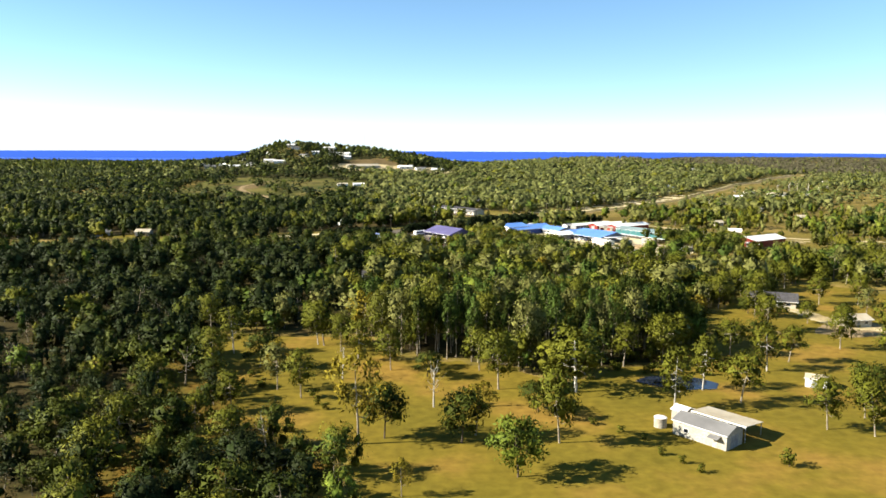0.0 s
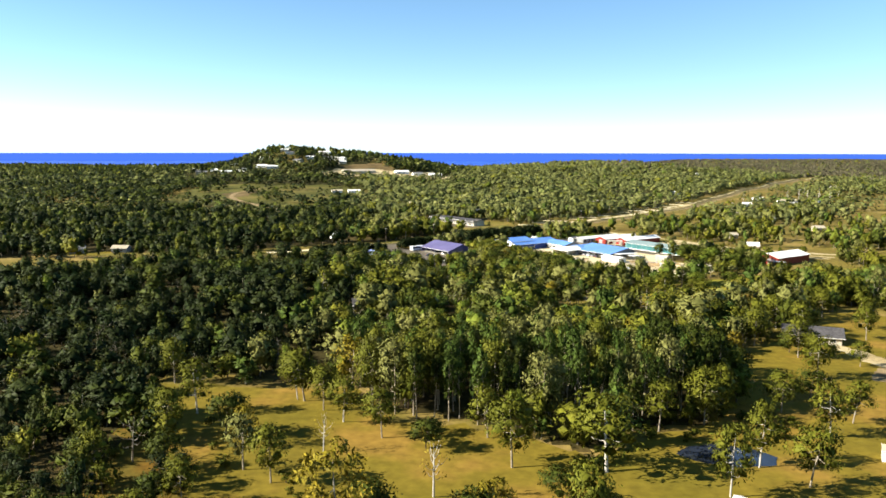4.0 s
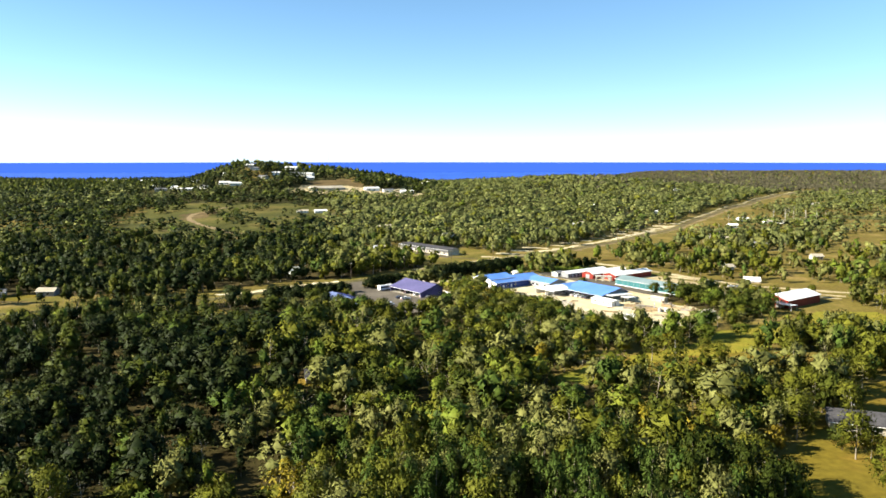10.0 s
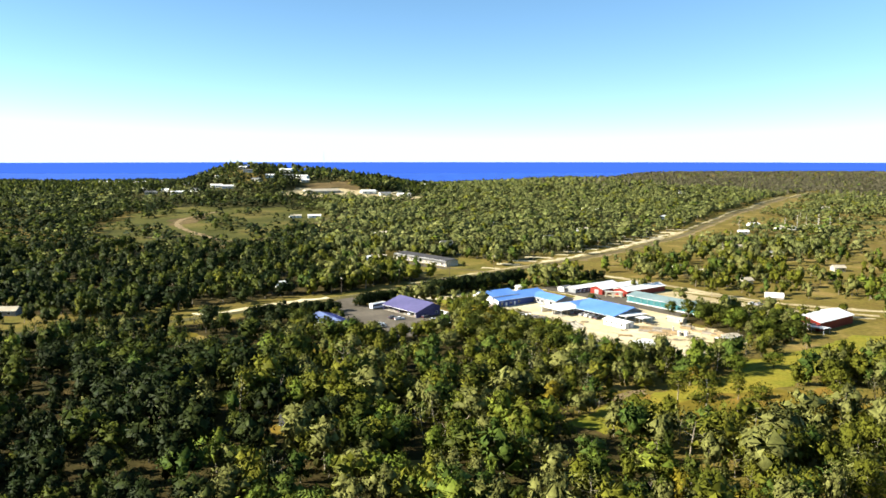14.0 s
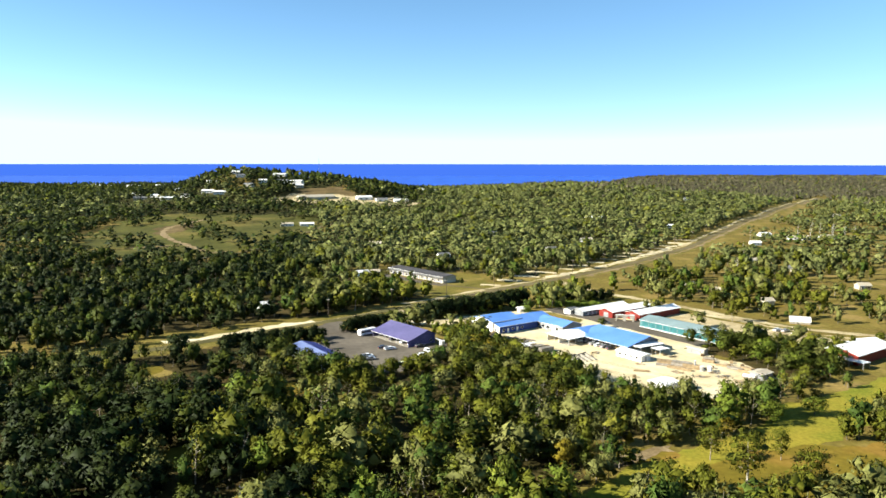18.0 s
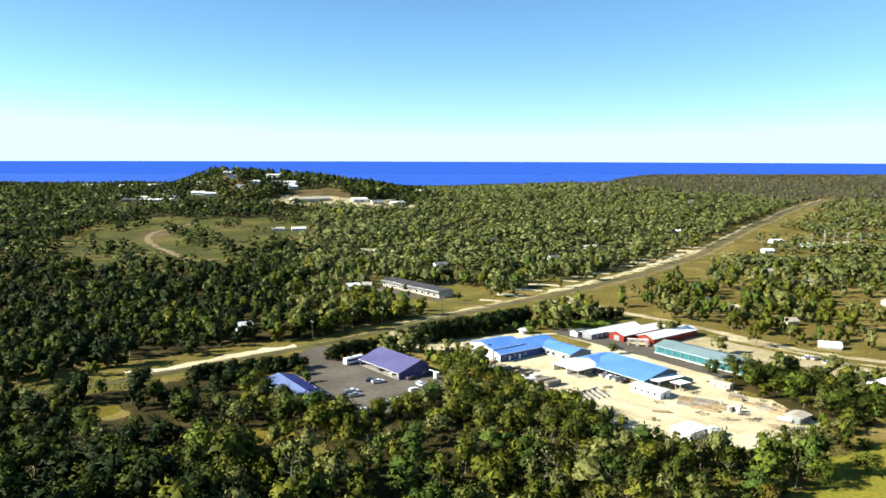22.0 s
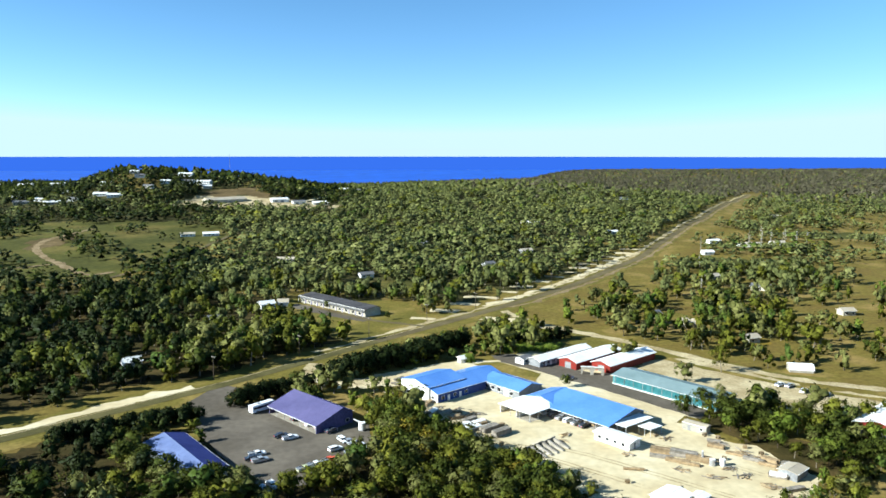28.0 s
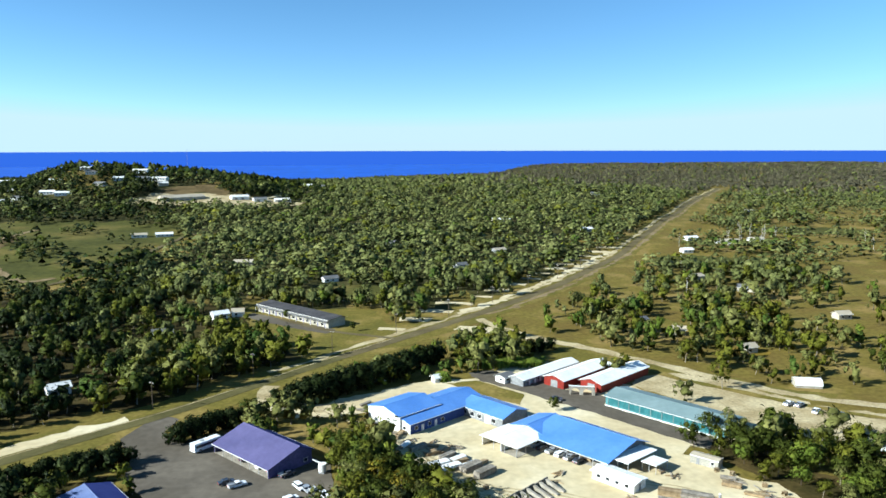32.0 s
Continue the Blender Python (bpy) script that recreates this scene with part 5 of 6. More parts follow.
def leaves(pile, rng, c, r, n, size, squash, heart, slim=0.42):
    """Leaf sprays over the outside of a clump."""
    d = rng.normal(size=(n, 3))
    d[:, 2] = d[:, 2] * 0.9 + 0.25
    d /= np.linalg.norm(d, axis=1)[:, None]
    p = c + d * r * rng.uniform(0.72, 1.22, (n, 1)) * (1, 1, squash)
    nor = d + rng.normal(0, 0.8, (n, 3))
    nor /= np.linalg.norm(nor, axis=1)[:, None]
    a = unit(rng.normal(0, 0.55, (n, 3)) + d * 0.45 + (0, 0, -0.75))
    b = unit(np.cross(nor, a))
    s = size * rng.uniform(0.6, 1.35, (n, 1))
    v = np.stack([p - a * s, p - b * s * slim, p + a * s, p + b * s * slim], 1).reshape(-1, 3)
    v[:, 2] -= 0.15 * size
    i = np.arange(n) * 4
    shade = unit(0.30 * d + 1.0 * unit(p - heart) + rng.normal(0, 0.28, (n, 3)))
    pile.add(v, np.concatenate([np.stack([i, i + 1, i + 2], -1), np.stack([i, i + 2, i + 3], -1)]), np.repeat(shade, 4, 0))


def clump(pile, rng, c, r, squash, low=False, heart=None):
    base_v, base_f = {"gem": (GEM_V, GEM_F), True: (OCT_V, OCT_F), False: (ICO_V, ICO_F)}[low]
    v = base_v * rng.uniform(0.55, 1.25, (len(base_v), 1)) * r * (1, 1, squash)
    t = rng.uniform(0, 6.28)
    rot = np.array([[math.cos(t), -math.sin(t), 0], [math.sin(t), math.cos(t), 0], [0, 0, 1]])
    v = (v @ rot.T)[base_f].reshape(-1, 3)
    mid = np.repeat(v.reshape(-1, 3, 3).mean(1), 3, 0)
    v = mid + (v - mid) * 1.12 + np.repeat(rng.normal(0, 0.07 * r, (len(base_f), 3)), 3, 0)
    tilt = np.repeat(rng.normal(0, 0.22, (len(base_f), 3)), 3, 0)
    pile.add(v + c, np.arange(len(v)).reshape(-1, 3), unit(0.28 * unit(v) + unit(v + c - (heart if heart is not None else c - (0, 0, 1))) + tilt))


def tree(rng, H, R, style="gum", clumps=9, sprays=40, size=0.55, core=True, limbs=5, sides=6, low=False, slim=0.34, inner=0.7, full=0.0):
    """Trunk and crown arrays for one tree of height H and crown radius R."""
    wood, crown, arms = Pile(), Pile(), []
    if style == "column":
        base, squash = 0.16, 1.5
    elif style == "bush":
        base, squash = 0.05, 0.75
    elif style == "tall":
        base, squash = 0.40, 1.25
    elif style == "wood":
        base, squash = 0.12, 1.1
    else:
        base, squash = 0.30, 0.85
    lean = rng.normal(0, 0.075 * H, 2)
    bole = np.array([0, 0, 0.0]), np.array([lean[0] * 0.3, lean[1] * 0.3, H * 0.3]), np.array([lean[0] * 0.6, lean[1] * 0.8, H * 0.58]), np.array([lean[0], lean[1], H * 0.86])
    r0 = 0.0115 * H + 0.04
    heart = np.array([lean[0] * 0.6, lean[1] * 0.6, H * (0.5 + 0.35 * base)])
    wood.add(*tube([bole[0] - (0, 0, 0.3)] + list(bole[1:]), [r0 * 1.25, r0 * 0.85, r0 * 0.55, r0 * 0.2], sides))
    cs = []
    for i in range(clumps):
        t = (i + 0.5) / clumps
        h = base + (0.97 - base) * (t ** 0.85)
        if style == "column":
            spread = R * (0.75 - 0.35 * t) * rng.uniform(0.4, 1.0)
        elif style == "bush":
            spread = R * 0.62 * rng.uniform(0.2, 1.0)
        else:
            spread = R * math.sin(math.pi * (0.22 + 0.68 * t)) * rng.uniform(0.45, 1.0)
        a = i * 2.4 + rng.uniform(-0.6, 0.6)
        rr = R * rng.uniform(0.26, 0.58)
        c = np.array([lean[0] * h + spread * math.cos(a), lean[1] * h + spread * math.sin(a), min(H * h, H - rr * squash * 0.8)])
        cs.append((c, rr))
    if full:
        clump(crown, rng, heart, R * full, 0.30 * H / (R * full), False, heart - (0, 0, 1))
    for k, (c, rr) in enumerate(cs):
        if core:
            clump(crown, rng, c, rr * inner, squash, low, heart)
        if sprays:
            leaves(crown, rng, c, rr, sprays, size, squash, heart, slim)
        if k < limbs and style != "bush":
            z0 = H * (0.3 + 0.4 * k / max(1, limbs))
            s = np.array([lean[0] * z0 / H, lean[1] * z0 / H, z0])
            mid = s * 0.45 + c * 0.55 + (0, 0, -0.05 * H)
            arms.append(tube([s, mid, c], [r0 * 0.5, r0 * 0.32, r0 * 0.1], max(3, sides - 2)))
    return wood.done(), crown.done(), arms


rng = np.random.default_rng(5)
KINDS = {}


def kind_of_tree(key, n, leaf, bark, label, **kw):
    out = []
    for i in range(n):
        args = {k: v for k, v in kw.items() if k not in ("H", "R")}
        (wv, wf, _), (cv, cf, cn_), arms = tree(rng, kw["H"], kw["R"], **args)
        out.append([("trunk", raw_mesh("trunk", wv, wf, [bark], smooth=True)), ("crown", raw_mesh("crown", cv, cf, [leaf], normals=cn_))] + [("limb", raw_mesh("limb", av, af, [bark], smooth=True)) for av, af, _ in arms])
    KINDS[key] = (out, label, kw["H"])


kind_of_tree("gum", 4, M["leaf_a"], M["bark"], "tall eucalyptus with a pale trunk and open olive crown", H=14.0, R=4.4, clumps=17, sprays=92, size=0.36, limbs=8, inner=0.46)
kind_of_tree("dark", 3, M["leaf_b"], M["bark_dark"], "dense dark green tree with a rounded crown", H=10.0, R=4.2, clumps=16, sprays=100, size=0.36, limbs=4, inner=0.5)
kind_of_tree("column", 4, M["leaf_h"], M["bark"], "tall narrow deep green forest tree with a bare pale trunk", H=17.0, R=3.0, style="tall", clumps=14, sprays=60, size=0.38, limbs=8, inner=0.46)
kind_of_tree("column_dark", 3, M["leaf_b"], M["bark"], "tall narrow dark forest tree with a bare trunk", H=17.0, R=3.2, style="tall", clumps=14, sprays=60, size=0.38, limbs=6, inner=0.55)
kind_of_tree("grey", 2, M["leaf_c"], M["bark"], "grey-green eucalyptus with a light crown", H=13.0, R=4.0, clumps=15, sprays=80, size=0.36, limbs=7, inner=0.46)
kind_of_tree("yellow", 2, M["leaf_d"], M["bark"], "thin yellowish wattle tree with a sparse crown", H=13.0, R=3.6, clumps=12, sprays=84, size=0.38, core=False)
kind_of_tree("fresh", 2, M["leaf_e"], M["bark_dark"], "bright green spreading tree", H=9.0, R=4.0, clumps=16, sprays=100, size=0.34, inner=0.48)
kind_of_tree("bush", 3, M["leaf_a"], M["bark_dark"], "low round olive bush on dry grass", H=2.6, R=1.6, style="bush", clumps=6, sprays=50, size=0.26, inner=0.5)
kind_of_tree("bare", 2, M["leaf_d"], M["bark_white"], "nearly bare tree with thin twigs and a pale trunk", H=12.5, R=3.0, clumps=11, sprays=13, size=0.3, core=False, limbs=11)
kind_of_tree("white", 3, M["leaf_a"], M["bark_white"], "eucalyptus with a bright white bent trunk", H=13.0, R=3.6, clumps=17, sprays=84, size=0.34, limbs=9, inner=0.42)
# coarser trees for the yard, far below the camera
kind_of_tree("yard_gum", 3, M["leaf_a"], M["bark"], "eucalyptus with a pale trunk and open olive crown", H=14.0, R=4.4, clumps=13, sprays=58, size=0.44, sides=5, limbs=0, inner=0.54, full=0.28)
kind_of_tree("yard_dark", 3, M["leaf_b"], M["bark_dark"], "dense dark green tree with a rounded crown", H=10.0, R=4.2, clumps=13, sprays=58, size=0.44, sides=5, limbs=0, inner=0.54, full=0.28)
kind_of_tree("yard_grey", 2, M["leaf_c"], M["bark"], "grey-green eucalyptus with a light crown", H=13.0, R=4.0, clumps=11, sprays=58, size=0.44, sides=5, limbs=0, inner=0.54, full=0.26)
kind_of_tree("yard_fresh", 2, M["leaf_e"], M["bark_dark"], "bright green spreading tree", H=9.0, R=4.0, clumps=12, sprays=58, size=0.44, sides=5, limbs=0, inner=0.54, full=0.26)
kind_of_tree("yard_yellow", 2, M["leaf_d"], M["bark"], "thin yellowish wattle tree with a sparse crown", H=13.0, R=3.6, clumps=11, sprays=36, size=0.6, core=False, sides=5, limbs=0)
kind_of_tree("hedge", 3, M["leaf_f"], M["bark_dark"], "dense dark hedge tree with an uneven top", H=6.5, R=2.6, style="wood", clumps=11, sprays=40, size=0.42, sides=5, limbs=0, inner=0.66, full=0.5)


def plant(key, x, y, H, turn=None, wide=1.0, group="", rnd=random.Random(9)):
    key = "yard_" + key if y > 400 and "yard_" + key in KINDS else key
    meshes, label, H0 = KINDS[key]
    pieces = meshes[rnd.randrange(len(meshes))]
    s = H / H0
    a = rnd.uniform(0, 360) if turn is None else turn
    kin = key.replace("yard_", "")
    nm = {"bush": "bush", "hedge": "hedge_tree", "bare": "bare_tree", "yellow": "wattle_tree", "dark": "broadleaf_tree", "fresh": "broadleaf_tree"}.get(kin, "eucalyptus")
    th = thing(nm, pose(x, y, float(height(x, y)), 0, 0, a), label, "bush" if key == "bush" else "tree", group or "scattered trees")
    th.scale = (s * wide, s * wide, s)
    for n_, me in pieces:
        ob = new(n_, me)
        ob.parent = th
    return th


# tall dark trees at the grove's end
for x, y, H in ((60, 222, 21), (64, 217, 20), (57, 228, 21), (66, 226, 20), (62, 231, 19), (70, 221, 18), (54, 220, 20), (68, 232, 18)):
    plant("column_dark", x, y, H, None, 0.8, "forest edge trees")
# trees standing alone in the near paddock
for key, x, y, H, w in (("yellow", -17, 145, 20, 0.9), ("dark", -12, 148, 11, 1.0), ("bare", -2, 167, 13, 1.0), ("dark", 4, 146, 10.5, 1.0), ("yellow", 7, 150, 12, 1.1), ("fresh", 14, 130, 11, 1.0), ("gum", 24, 146, 16.5, 0.85), ("white", 33, 178, 16.5, 1.5), ("gum", 14, 180, 15, 1.0), ("white", 54, 167, 15, 0.9), ("white", 65, 180, 14, 0.9), ("gum", 71, 171, 13, 1.1),
                        ("gum", 83, 154, 12, 1.0), ("gum", 95, 161, 11, 1.1), ("gum", 107, 240, 13, 1.0), ("gum", 120, 219, 12, 1.1), ("white", -61, 212, 14, 1.0), ("gum", -75, 236, 13, 1.0), ("gum", -41, 136, 11, 1.1), ("gum", -59, 121, 14, 1.1), ("dark", -62, 152, 8, 1.1), ("gum", -64, 140, 12, 1.0), ("gum", -52, 150, 9, 1.1), ("dark", -75, 138, 11, 1.1), ("gum", -48, 163, 10, 1.0), ("dark", -56, 178, 8, 1.1), ("gum", -68, 172, 11, 1.0), ("yellow", -44, 190, 10, 1.0), ("gum", -62, 196, 12, 1.0), ("gum", -30, 214, 12, 1.0), ("dark", -30, 130, 5, 1.3), ("dark", -24, 124, 4, 1.5), ("gum", 91, 150, 12, 1.0), ("bare", -35, 142, 9, 1.0), ("gum", -36, 221, 14, 1.1), ("white", -38, 222, 13, 0.8), ("gum", -34, 173, 12, 0.9), ("grey", -41, 179, 12, 0.9), ("yellow", -7, 122, 7, 0.9),
                        ("dark", -50, 198, 10, 1.1), ("yellow", -25, 232, 15, 1.0), ("bush", 66, 135, 3.2, 1.0), ("bush", 48, 132, 1.8, 0.9), ("bush", 46, 136, 1.8, 0.8), ("bush", 43, 140, 1.8, 0.9), ("bush", 33, 156, 1.6, 1.2), ("bush", 38, 152, 1.5, 1.2), ("bush", 42, 148, 1.4, 1.0), ("bush", -27, 165, 1.8, 1.1), ("bush", -29, 168, 1.6, 1.0), ("gum", 78, 246, 13, 1.1), ("dark", 84, 240, 9, 1.1), ("gum", 112, 262, 13, 1.0),
                        ("gum", 62, 204, 14, 1.0), ("gum", 68, 212, 13, 1.1), ("fresh", 76, 220, 10, 1.0), ("gum", 50, 200, 12, 1.0), ("gum", 128, 205, 12, 1.1), ("gum", 118, 180, 11, 1.1), ("dark", 104, 172, 9, 1.2), ("gum", 140, 228, 13, 1.1), ("white", 93, 339, 15, 1.2), ("gum", 110, 355, 9, 1.0), ("gum", 104, 330, 13, 1.1), ("gum", 130, 330, 13, 1.1), ("white", 118, 322, 13, 1.0), ("gum", 141, 350, 12, 1.0), ("dark", 150, 372, 9, 1.2),
                        ("fresh", 122, 385, 7, 1.4), ("fresh", 140, 392, 6, 1.4), ("bush", 128, 400, 3, 1.3), ("bush", 150, 410, 3, 1.5), ("yellow", 100, 372, 7, 1.5), ("gum", 90, 356, 10, 1.2), ("white", 155, 300, 12, 1.0), ("gum", 160, 282, 13, 1.0), ("white", 126, 286, 13, 0.9), ("gum", 148, 318, 12, 1.1), ("gum", 104, 276, 13, 1.0)):
    plant(key, x, y, H, None, w, "paddock trees")
for i in range(26):
    a = i * 0.61
    plant("bush", 64 + 19 * math.cos(a) + i % 3, 199 + 7 * math.sin(a) + (i % 4), 1.6 + 0.35 * (i % 5), None, 1.2, "pond bushes")
for i in range(22):
    plant("bush", -30 - (i * 13) % 45, 120 + (i * 29) % 75, 1.3 + 0.4 * (i % 4), None, 1.3, "scrub bushes")
for key, x, y, H, w in (("dark", 112, 268, 7, 1.2), ("gum", 116, 262, 9, 1.1), ("dark", 108, 288, 9, 1.2), ("gum", 122, 300, 12, 1.1), ("dark", 132, 298, 9, 1.2), ("gum", 146, 284, 12, 1.0), ("dark", 141, 258, 6, 1.3), ("gum", 130, 236, 10, 1.1), ("gum", 126, 252, 8, 1.0), ("grey", 152, 262, 11, 1.0), ("bush", 120, 270, 3, 1.3), ("bush", 126, 268, 2.5, 1.4), ("gum", 98, 205, 11, 1.0), ("white", 88, 196, 13, 1.0), ("dark", 96, 222, 8, 1.2), ("gum", 84, 212, 11, 1.1), ("gum", 10, 196, 12, 1.0), ("dark", -4, 190, 7, 1.2), ("bush", 28, 170, 2.4, 1.3), ("bush", 8, 168, 2.2, 1.4), ("dark", 22, 164, 7, 1.2), ("dark", 28, 160, 5, 1.3), ("gum", -14, 196, 12, 1.0), ("white", -24, 206, 12, 1.0), ("bare", -26, 188, 10, 1.0)):
    plant(key, x, y, H, None, w, "paddock trees")
# trees round the yard and the car park
for key, x, y, H, w in (("dark", 144, 474, 9, 1.3), ("dark", 152, 474, 9, 1.3), ("dark", 134, 484, 8, 1.0), ("gum", 139, 478, 9, 1.0), ("dark", 146, 478, 8, 1.2), ("dark", 153, 474, 8, 1.3), ("dark", 152, 466, 8, 1.2), ("fresh", 158, 463, 9, 1.2), ("white", 163, 464, 11, 1.0), ("dark", 174, 458, 9, 1.3), ("fresh", 178, 448, 9, 1.2), ("dark", 166, 448, 8, 1.3), ("fresh", 160, 440, 8, 1.2), ("dark", 172, 438, 8, 1.3), ("grey", 151, 492, 9, 0.9),
                        ("dark", 103, 524, 5, 1.0), ("gum", 174, 534, 12, 1.0), ("gum", 178, 570, 11, 1.1), ("dark", 26, 497, 8, 1.1), ("gum", 24, 487, 9, 1.0), ("dark", 29, 504, 6, 1.1), ("fresh", 31, 491, 8, 1.2), ("dark", 32, 511, 5, 1.0), ("gum", 30, 478, 9, 1.1), ("dark", 35, 486, 7, 1.2), ("gum", 35, 474, 9, 1.2), ("dark", 41, 473, 7, 1.2), ("gum", 42, 464, 8, 1.2), ("gum", 28, 466, 9, 1.2), ("dark", 48, 458, 7, 1.2),
                        ("dark", -5, 536, 7, 1.0), ("dark", 1, 533, 6, 0.9), ("fresh", 88, 588, 8, 0.8), ("dark", 40, 655, 5, 0.7), ("dark", 6, 690, 5, 1.1), ("dark", -52, 470, 8, 1.2), ("dark", -44, 464, 8, 1.2), ("dark", -37, 455, 8, 1.2), ("gum", -50, 486, 8, 1.1), ("dark", -30, 446, 8, 1.2), ("dark", -20, 441, 8, 1.1), ("dark", -22, 450, 7, 1.0), ("gum", -14, 437, 8, 1.2), ("gum", -2, 440, 8, 1.2), ("gum", 8, 446, 8, 1.1), ("dark", 16, 458, 7, 1.1)):
    plant(key, x, y, H, None, w, "yard trees")
for a, b, n_, key, H in (((-27, 519), (-8, 532), 14, "hedge", 6.5), ((-80, 491), (-38, 507), 30, "hedge", 5.6), ((5, 546), (72, 592), 26, "hedge", 8.0), ((92, 588), (126, 600), 10, "hedge", 6.5), ((12, 547), (56, 574), 14, "hedge", 8.5)):
    for i in range(n_):
        t = i / (n_ - 1)
        plant(key, a[0] + t * (b[0] - a[0]) + (i % 2) * 1.2, a[1] + t * (b[1] - a[1]) - (i % 3), H * (0.85 + 0.1 * (i % 4)), None, 1.15, "hedge trees")


for i in range(9):
    plant("bare", 404 + 8 * i + (i * 5) % 4, 905 + (i * 17) % 26, 17 + (i * 7) % 6, None, 0.6, "dead trees")
for x, y in ((520, 860), (545, 900), (300, 800), (352, 900), (460, 980), (250, 700), (330, 760)):
    plant("bare", x, y, 15, None, 0.7, "dead trees")


def fill(poly, gap, keys, h0, h1, group, seed):
    """Trees standing close together over a stretch of ground."""
    r = random.Random(seed)
    xs, ys = [p[0] for p in poly], [p[1] for p in poly]
    y = min(ys)
    while y < max(ys):
        x = min(xs)
        while x < max(xs):
            px, py = x + r.uniform(-0.4, 0.4) * gap, y + r.uniform(-0.4, 0.4) * gap
            if inside(poly, np.array([px]), np.array([py]))[0]:
                plant(r.choice(keys), px, py, r.uniform(h0, h1), None, 1.15, group)
            x += gap
        y += gap


fill(THICKET, 7.2, ("dark", "gum", "dark", "grey", "fresh"), 5, 8, "thicket trees", 61)
fill([(26, 504), (34, 506), (38, 488), (46, 468), (56, 452), (70, 430), (74, 416), (58, 412), (34, 430), (22, 444), (27, 466), (28, 488)], 5.6, ("gum", "dark", "dark", "gum", "yellow", "grey"), 6, 9.5, "yard edge trees", 62)


# ---- palms ----
def palm_mesh():
    p = Pile()
    r = np.random.default_rng(3)
    for i in range(34):
        a, up = i * 2.4, r.uniform(-0.2, 1.0)
        L = r.uniform(2.4, 3.4)
        pts = [np.array([math.cos(a) * L * t, math.sin(a) * L * t, 2.2 + up * L * t * 0.9 - 1.1 * L * t * t]) for t in (0, 0.35, 0.7, 1.0)]
        side = np.array([-math.sin(a), math.cos(a), 0])
        v = []
        for t, q in zip((0.06, 0.34, 0.26, 0.03), pts):
            v += [q + side * t + (0, 0, -t * 0.4), q, q - side * t + (0, 0, -t * 0.4)]
        f = []
        for s in range(3):
            for k in (0, 1):
                q = s * 3 + k
                f += [(q, q + 1, q + 4), (q, q + 4, q + 3)]
        p.add(np.array(v), f, np.tile((0.0, 0.0, 1.0), (len(v), 1)))
    return p.done()


pv, pf, _ = palm_mesh()
palm_crown = raw_mesh("crown", pv, pf, [M["leaf_e"]])
tv, tf, _ = tube([(0, 0, -0.2), (0, 0, 1.2), (0.05, 0, 2.3)], [0.22, 0.17, 0.15], 7)
palm_trunk = raw_mesh("trunk", tv, tf, [M["bark_dark"]], smooth=True)
for i in range(26):
    x, y = (69 + 0.6 * (i % 3), 566 + 1.2 * (i // 3)) if i < 6 else (86 + 4.2 * (i % 7) + i * 0.3, 580 + 3.0 * ((i - 6) // 7) - 0.5 * (i % 7))
    th = thing("palm", pose(x, y, 0.05, 0, 0, i * 77), "young green palm with drooping fronds", "palm", "palms")
    s = 1.0 + 0.35 * ((i * 7) % 5) / 4
    th.scale = (s, s, s)
    for n_, me in (("trunk", palm_trunk), ("crown", palm_crown)):
        ob = new(n_, me)
        ob.parent = th

# ---- the woods ----
EYES = [(0, 0, 0.0), (-1, 60, 0.4), (0, 85, 2.3), (3, 130, 2.4), (8, 185, 2.6), (11, 230, 6.0), (12, 250, 8.2), (15.5, 280, 10.8)]


def in_view(x, y):
    ok = np.zeros(np.shape(x), bool)
    for ex, ey, hd in EYES:
        a = np.degrees(np.arctan2(x - ex, y - ey)) - hd
        ok |= (np.abs(a) < 33.5) & (np.hypot(x - ex, y - ey) > 95)
    return ok


# groves of taller trees behind the paddock
GROVES = [(0, 222, 34, 17), (52, 224, 22, 15), (25, 212, 24, 12), (30, 232, 40, 14)]


def in_grove(x, y):
    hit = np.zeros(np.shape(x), bool)
    for cx, cy, rx, ry in GROVES:
        hit |= ((x - cx) / rx) ** 2 + ((y - cy) / ry) ** 2 < 1
    return hit & ~inside(FIELD, x, y)


def scatter(y0, y1, x0, x1, gap, seed):
    r = np.random.default_rng(seed)
    gx, gy = np.meshgrid(np.arange(x0, x1, gap), np.arange(y0, y1, gap))
    x = gx.ravel() + r.uniform(-0.5, 0.5, gx.size) * gap * 0.95
    y = gy.ravel() + r.uniform(-0.5, 0.5, gx.size) * gap * 0.95
    ok = in_view(x, y)
    x, y = x[ok], y[ok]
    g = clear_of(x, y) * np.clip(0.80 + 0.45 * np.sin(x / 19 + 2 + np.sin(y / 31)) * np.sin(y / 23 + 1) + 0.2 * np.sin(x / 7 + y / 9), 0.25, 1)
    ok = (r.uniform(size=len(x)) < g) & (height(x, y) > -10) & ~in_grove(x, y)
    return x[ok], y[ok], r


LODS = {}


